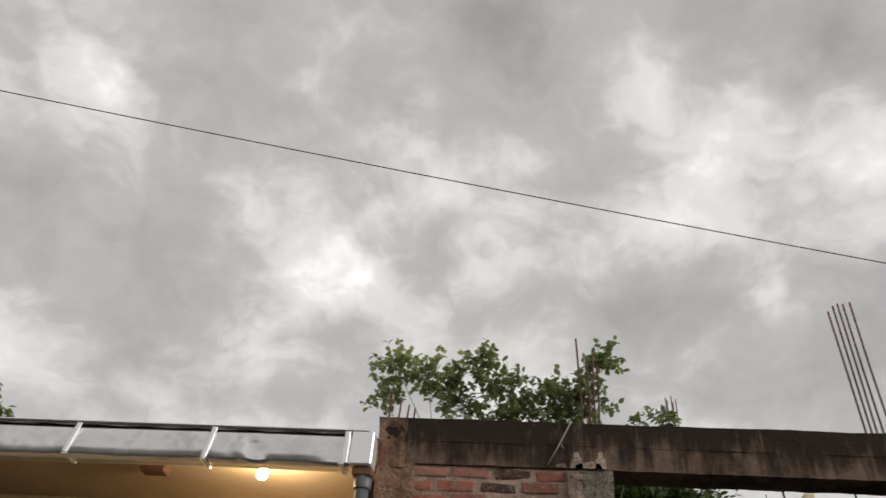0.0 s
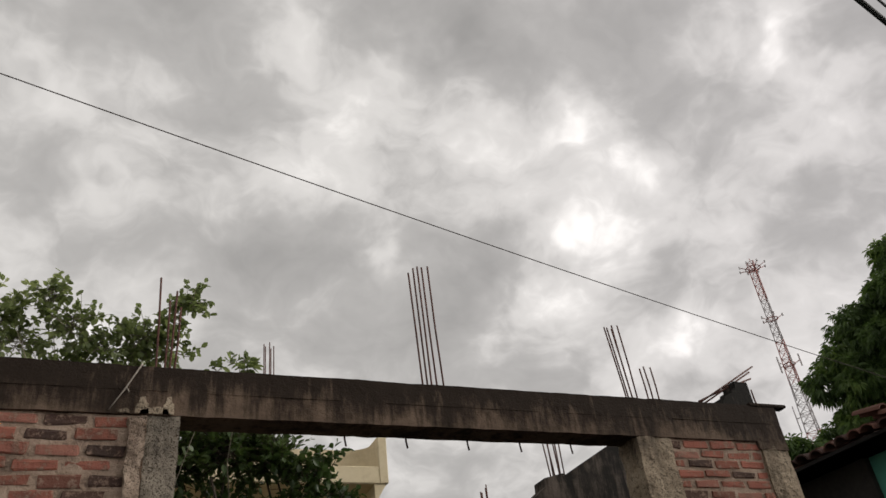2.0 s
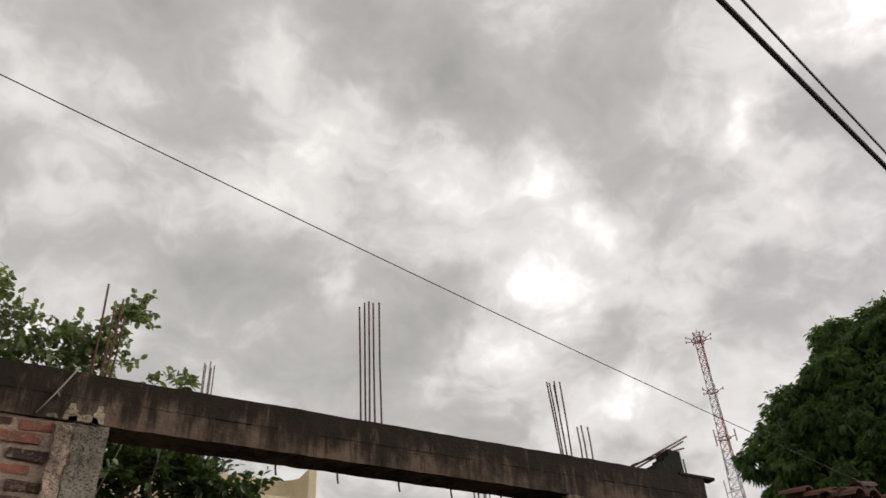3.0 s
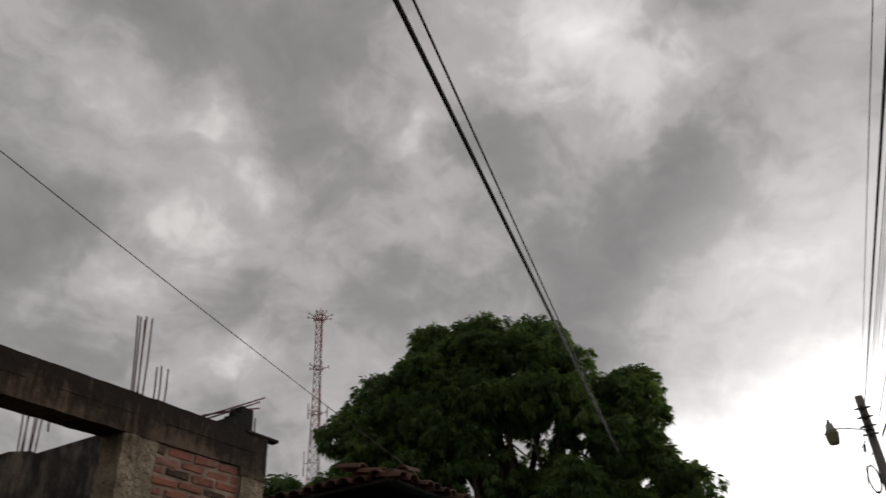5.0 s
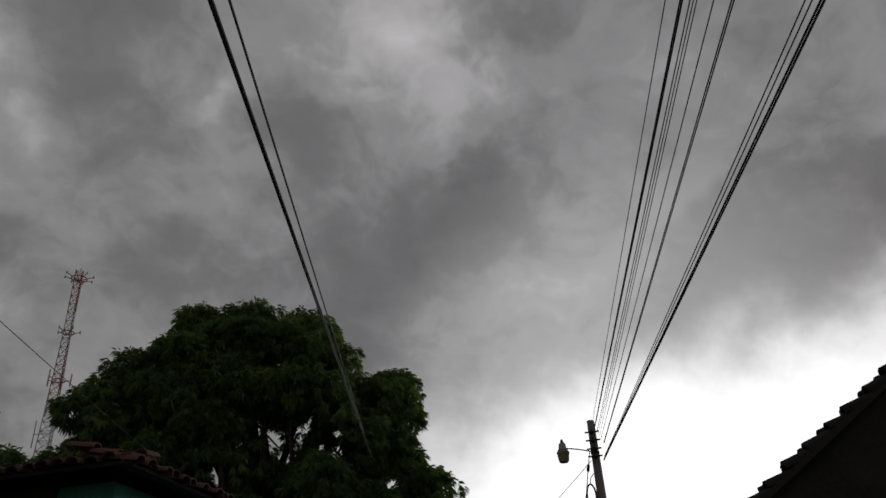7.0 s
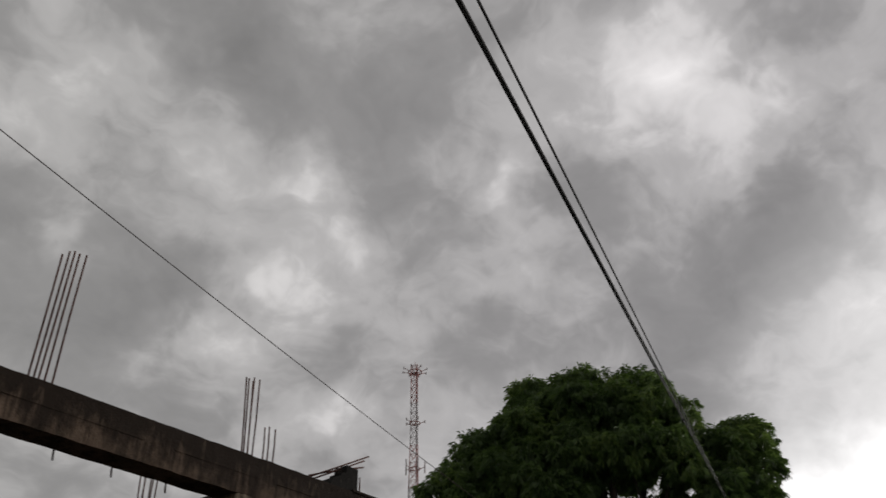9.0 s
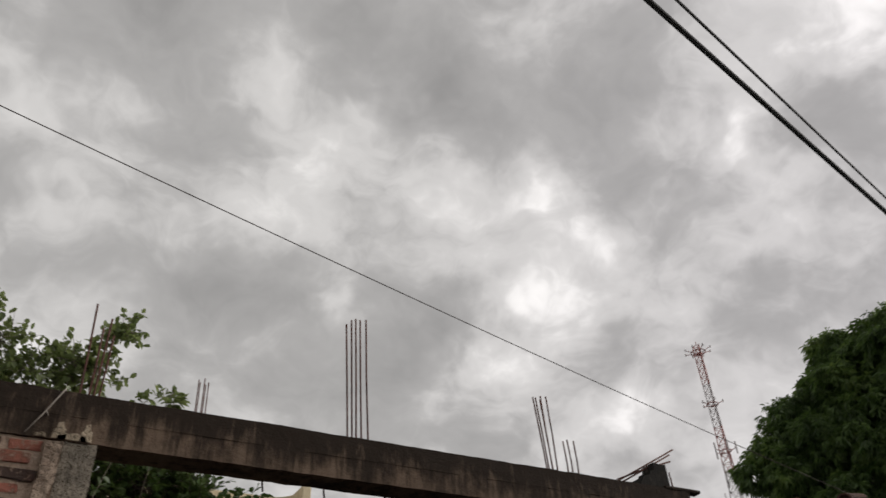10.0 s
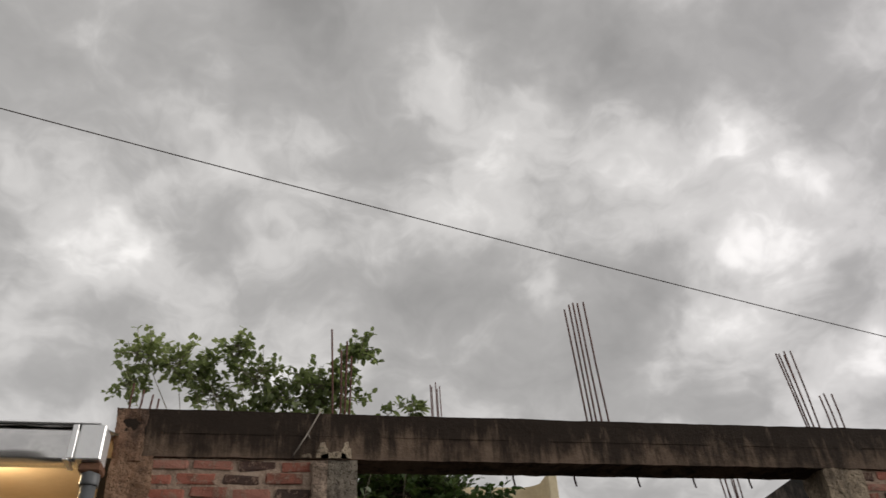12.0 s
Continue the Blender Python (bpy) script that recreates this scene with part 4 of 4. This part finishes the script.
for i in range(1):
    a = i * 0.30
    c0 = Vector((7.25, 4.97, EAVE + 0.02)) + Vector((3.25, 3.25, 1.0)).normalized() * a
    c1 = c0 + Vector((3.25, 3.25, 1.0)).normalized() * 0.36 + Vector((0, 0, 0.02))
    hip.tube([c0, c1], [0.065, 0.05], 9)
part("hip_tile", hip, TILE_ROWS_MAT, teal, "round ridge tiles set in mortar on the hip")

# Dark house on the near side of the street: the stepped verge of its roof.
# Its near-black tones stand for the shade on the backlit side.
dark = thing("dark_roof_house", (11.5, -4.0, 0), "old house with a tile roof, coloured dark as in shade", "house")
EY, EZ, RY, RZ = -0.72, 2.89, -4.3, 5.405
gable = Build()
outline = [(-1.0, 0), (-7.6, 0), (-7.6, 3.1), (RY, RZ - 0.16), (-1.0, 3.1)]
gable.add([(9.12, y, z) for y, z in outline] + [(14.5, y, z) for y, z in outline], [(0, 1, 2, 3, 4), (9, 8, 7, 6, 5)] + [(i, 5 + i, 5 + (i + 1) % 5, (i + 1) % 5) for i in range(5)])
part("wall", gable, SHADED_MAT, dark, "gable wall with its shade put into the colour")
deck2 = Build()
sec = [(EY, EZ), (RY, RZ), (-7.88, EZ), (-7.88, EZ - 0.08), (RY, RZ - 0.09), (EY, EZ - 0.08)]
deck2.add([(9.0, y, z) for y, z in sec] + [(14.8, y, z) for y, z in sec], [(0, 1, 4, 5), (1, 2, 3, 4), (6, 11, 10, 7), (7, 10, 9, 8)] + [(i, i + 6, (i + 1) % 6 + 6, (i + 1) % 6) for i in range(6)])
dark_deck = part("roof", deck2, SHADED_MAT, dark, "roof deck and verge, coloured dark for shade")
tiled_plane(dark_deck, (9.0, EY, EZ + 0.02), (1, 0, 0), (0, RY - EY, RZ - EZ), 0.7, 4.3, SHADED_TILE_MAT, SHADED_ROWS_MAT, 99, 0.24, 0.30, 13.0, 0.045, 1.5)
tiled_plane(dark_deck, (9.7, EY, EZ + 0.02), (1, 0, 0), (0, RY - EY, RZ - EZ), 5.0, 4.3, SHADED_TILE_MAT, SHADED_ROWS_MAT, 0, 0.24, 0.27, 8.0, 0.03)

# ---- the radio tower ----
tower = thing("radio_tower", (76.34, 64.6, 0), "tall red and white lattice radio tower in haze", "tower")
TX, TY, TOP = 76.34, 64.6, 52.9
BANDS = 9
for k in range(BANDS):
    b = Build()
    z0, z1 = TOP * k / BANDS, TOP * (k + 1) / BANDS
    half = lambda z: 0.55 + 1.5 * max(0.0, 1 - z / 44) ** 1.2
    levels = np.linspace(z0, z1, 6)
    legs = [radians(a) for a in (20, 140, 260)]
    at = lambda a, z: (TX + math.cos(a) * half(z), TY + math.sin(a) * half(z), z)
    for a in legs:
        b.tube([at(a, z) for z in levels], 0.065, 5)
    for i, a in enumerate(legs):
        c = legs[(i + 1) % 3]
        for lo, hi in zip(levels[:-1], levels[1:]):
            b.tube([at(a, lo), at(c, hi)], 0.028, 4).tube([at(c, lo), at(a, hi)], 0.028, 4).tube([at(a, hi), at(c, hi)], 0.035, 4)
    part("tower_section", b, RED_MAT if k % 2 == 0 else WHITE_MAT, tower, ("red" if k % 2 == 0 else "white") + " painted lattice section")


def platform(z, reach, arms, tall):
    ring = Build().tube([(TX + reach * 0.55 * math.cos(a), TY + reach * 0.55 * math.sin(a), z) for a in np.linspace(0, math.tau, 13)], 0.07, 5)
    deck = part("antenna_platform", ring, RED_MAT, tower, "round red antenna platform")
    for i in range(arms):
        a = math.tau * i / arms + 0.4
        e = (TX + reach * math.cos(a), TY + reach * math.sin(a), z + 0.25)
        part("antenna_arm", Build().tube([(TX, TY, z - 0.3), e], 0.05, 5), RED_MAT, deck)
        part("antenna_panel", Build().box((e[0] - 0.08, e[1] - 0.08, e[2] - tall * 0.5), (e[0] + 0.08, e[1] + 0.08, e[2] + tall * 0.5), 0.03), WHITE_MAT, deck)


platform(51.9, 1.75, 8, 0.35)
platform(44.3, 1.35, 5, 0.4)
platform(38.0, 1.35, 5, 1.6)
part("lightning_rod", Build().tube([(TX, TY, 52.9), (TX, TY, 53.5)], 0.04, 5), RED_MAT, tower)
for a, z in ((3.4, 34.6), (1.9, 31.5)):
    part("antenna", Build().tube([(TX + 1.5 * math.cos(a), TY + 1.5 * math.sin(a), z - 1.6), (TX + 1.5 * math.cos(a), TY + 1.5 * math.sin(a), z + 1.6)], 0.07, 5).tube([(TX, TY, z), (TX + 1.5 * math.cos(a), TY + 1.5 * math.sin(a), z)], 0.05, 4), WHITE_MAT, tower, "slim upright aerial")

# ---- the street pole with its lamp, and the cables ----
PX = 19.0
pole = thing("utility_pole", (PX, 0.63, 0), "grey concrete utility pole with racks of insulators", "pole")
part("shaft", Build().tube([(PX, 0.63, 0), (PX, 0.643, 7.43)], [0.15, 0.090], 14), POLE_MAT, pole)
for z in (7.12, 6.92, 6.72, 6.54):
    y = 0.642
    b = Build().lathe([(0.02, -0.05), (0.045, -0.04), (0.03, 0.0), (0.045, 0.04), (0.02, 0.05)], (PX - 0.17, y, z), 10)
    b.tube([(PX - 0.17, y, z - 0.07), (PX - 0.17, y, z + 0.07)], 0.012, 6).box((PX - 0.18, y - 0.17, z - 0.012), (PX - 0.1, y + 0.17, z + 0.012), 0.004)
    part("insulator_rack", b, IRON_MAT, pole, "iron rack with a spool insulator")
part("collar", Build().lathe([(0.100, 0), (0.106, 0.01), (0.106, 0.05), (0.100, 0.06)], (PX, 0.642, 6.62), 14), IRON_MAT, pole, "iron band")
arm = Build().tube([(PX, 0.66, 6.68), (PX - 0.05, 1.02, 6.77), (PX - 0.08, 1.36, 6.83)], 0.016, 8)
part("lamp_arm", arm, IRON_MAT, pole, "thin iron lamp arm")
street_lamp = thing("street_lamp", (PX - 0.08, 1.385, 6.48), "old grey street lamp with a yellowed cover, unlit", "street lamp")
part("housing", Build().lathe([(0.10, 0.30), (0.13, 0.31), (0.10, 0.36), (0.085, 0.46), (0.06, 0.50), (0.02, 0.505)], (PX - 0.08, 1.385, 6.46), 16), LAMP_MAT, street_lamp)
part("photocell", Build().lathe([(0.035, 0.50), (0.04, 0.52), (0.035, 0.57), (0.01, 0.585)], (PX - 0.08, 1.385, 6.46), 12), IRON_MAT, street_lamp, "small black photocell cap")
part("cover", Build().lathe([(0.03, 0.02), (0.10, 0.03), (0.125, 0.08), (0.145, 0.24), (0.155, 0.25), (0.155, 0.28), (0.10, 0.31)], (PX - 0.08, 1.385, 6.46), 16), LENS_MAT, street_lamp, "yellowed ribbed cover")
coil = Build()
for k in range(3):
    coil.tube([(PX - 0.16 + 0.012 * k, 0.855 + (0.095 + 0.007 * k) * math.cos(a), 5.63 + (0.27 + 0.01 * k) * math.sin(a)) for a in np.linspace(0, math.tau, 25)], 0.014, 6, False)
coil.tube([(PX - 0.15, 0.855, 5.90), (PX - 0.14, 0.82, 6.06), (PX - 0.12, 0.74, 6.15)], 0.012, 6)
single("cable_coil", coil, CABLE_MAT, "coil of spare black cable hung on the pole", "cable coil")
drop = Build().tube([(PX - 0.10, 0.76, 6.68), (PX - 0.15, 0.82, 6.40), (PX - 0.2, 1.00, 5.55), (PX - 0.25, 1.12, 4.5), (PX - 0.3, 1.16, 2.2)], 0.012, 6)
drop.tube([(PX - 0.15, 0.83, 6.36), (PX - 0.16, 0.86, 6.20)], 0.035, 8)
single("drop_wire", drop, CABLE_MAT, "black drop wire hanging beside the utility pole", "cable")


def sagging(a, b, sag, steps=14):
    a, b = Vector(a), Vector(b)
    return [a.lerp(b, i / steps) - Vector((0, 0, sag * 4 * (i / steps) * (1 - i / steps))) for i in range(steps + 1)]


def street_cable(over, end, r, twin=0.0):
    """A cable from the pole's rack over the street and on past the camera."""
    over, end = Vector(over), Vector(end)
    back = over + (over - end).normalized() * 24
    b = Build().tube(sagging(end, back, 0.0), r, 6)
    if twin:
        b.tube(sagging(end + Vector((0, 0, -0.03)), back + Vector((0, -twin, -0.02)), 0.0), r, 6)
    single("power_cable", b, CABLE_MAT, "black overhead cable running along the street to the pole", "cable", "street cables")


RACK = PX - 0.19
street_cable((5.819, -1.103, 7.2), (RACK, 0.569, 7.404), 0.006)
street_cable((5.862, -1.239, 7.2), (RACK, 0.557, 7.221), 0.010, 0.030)
street_cable((5.889, -1.328, 7.2), (RACK, 0.525, 7.078), 0.007)
street_cable((5.899, -1.360, 7.2), (RACK, 0.505, 7.034), 0.006)
street_cable((5.909, -1.391, 7.2), (RACK, 0.470, 7.002), 0.006)
street_cable((5.957, -1.545, 7.2), (RACK, 0.458, 6.905), 0.007)
street_cable((6.008, -1.709, 7.2), (RACK, 0.400, 6.824), 0.008, 0.03)
street_cable((5.512, -2.127, 6.57), (RACK, 0.434, 6.501), 0.007)
street_cable((5.530, -2.184, 6.57), (RACK, 0.438, 6.475), 0.007)
street_cable((5.552, -2.256, 6.57), (RACK, 0.458, 6.437), 0.011, 0.035)
street_cable((5.563, -2.289, 6.57), (RACK, 0.460, 6.424), 0.010)
single("service_wire", Build().tube(sagging((PX - 0.12, 0.75, 6.45), (PX + 9, 6.5, 4.4), 0.1), 0.008, 6), CABLE_MAT, "thin service wire leading from the pole", "cable")


def crossing_cable(near, far, r, label):
    near, far = Vector(near), Vector(far)
    back = near + (near - far).normalized() * 6
    single("overhead_cable", Build().tube(sagging(far, back, 0.0), r, 6), CABLE_MAT, label, "cable", "pair of cables over the street")


crossing_cable((4.102, 1.807, 4.373), (24.0, 7.777, 8.398), 0.0076, "thick black overhead cable crossing in front of the tree")
crossing_cable((4.107, 1.793, 4.363), (24.0, 7.717, 8.360), 0.0070, "thick black overhead cable crossing in front of the tree")
crossing_cable((4.101, 1.796, 4.560), (24.0, 7.753, 8.350), 0.0062, "thinner black overhead cable crossing in front of the tree")
single("house_wire", Build().tube(sagging((-6.0, 2.56, 5.375), (7.6, 4.854, 4.102), 0.109, 24), 0.0036, 6), WIRE_MAT, "single thin black wire slung to the tiled house", "cable")

# ---- bricks ----
BRICK_L, BRICK_H, PITCH = 0.203, 0.056, 0.233
shapes = []
for i in range(6):
    b = Build()
    b.box((-BRICK_L / 2, -0.0105, -BRICK_H / 2), (BRICK_L / 2, 0.05, BRICK_H / 2), 0.006, 0.0)
    chip = random.Random(70 + i)
    b.v = [Vector((v[0] + chip.uniform(-0.010, 0.009), v[1] + chip.uniform(-0.002, 0.005), v[2] + chip.uniform(-0.008, 0.007))) for v in b.v]
    shapes.append(b)
brick_data = [s.data("brick", BRICK_MAT) for s in shapes]


def brickwork(parent, x0, x1, shift, course):
    rng = random.Random(int(x0 * 10) + 50)
    rest = Build()
    rows = int(3.36 / course)
    for row in range(rows):
        z = 3.332 - course * row
        x = x0 + (PITCH / 2 if (row + shift) % 2 else 0.0) - PITCH + rng.uniform(-0.02, 0.02)
        while x < x1:
            lo, hi = max(x, x0), min(x + BRICK_L, x1)
            mid, size = (lo + hi) / 2, (hi - lo) / BRICK_L
            if size > 0.25:
                sunk = rng.uniform(-0.005, 0.007)
                m = pose(mid, FRONT + 0.008 + sunk, z + rng.uniform(-0.006, 0.006), 0, rng.uniform(-1.8, 1.8), rng.uniform(-1.5, 1.5))
                m = m @ Matrix.Diagonal((size * rng.uniform(0.93, 1.02), 1, rng.uniform(0.86, 1.08) * course / 0.079, 1))
                if row < 20:
                    ob = new("brick", rng.choice(brick_data))
                    ob.parent, ob.matrix_basis = parent, m
                else:
                    rest.add([m @ Vector(v) for v in shapes[0].v], shapes[0].f)
            x += PITCH + rng.uniform(-0.006, 0.006)
    tagged(part("brick_rows", rest, BRICK_STUFF_MAT, parent), kind="stuff")


brickwork(wall_left, -0.78, 0.076, 0, 0.079)
brickwork(wall_right, 3.59, 4.37, 1, 0.070)
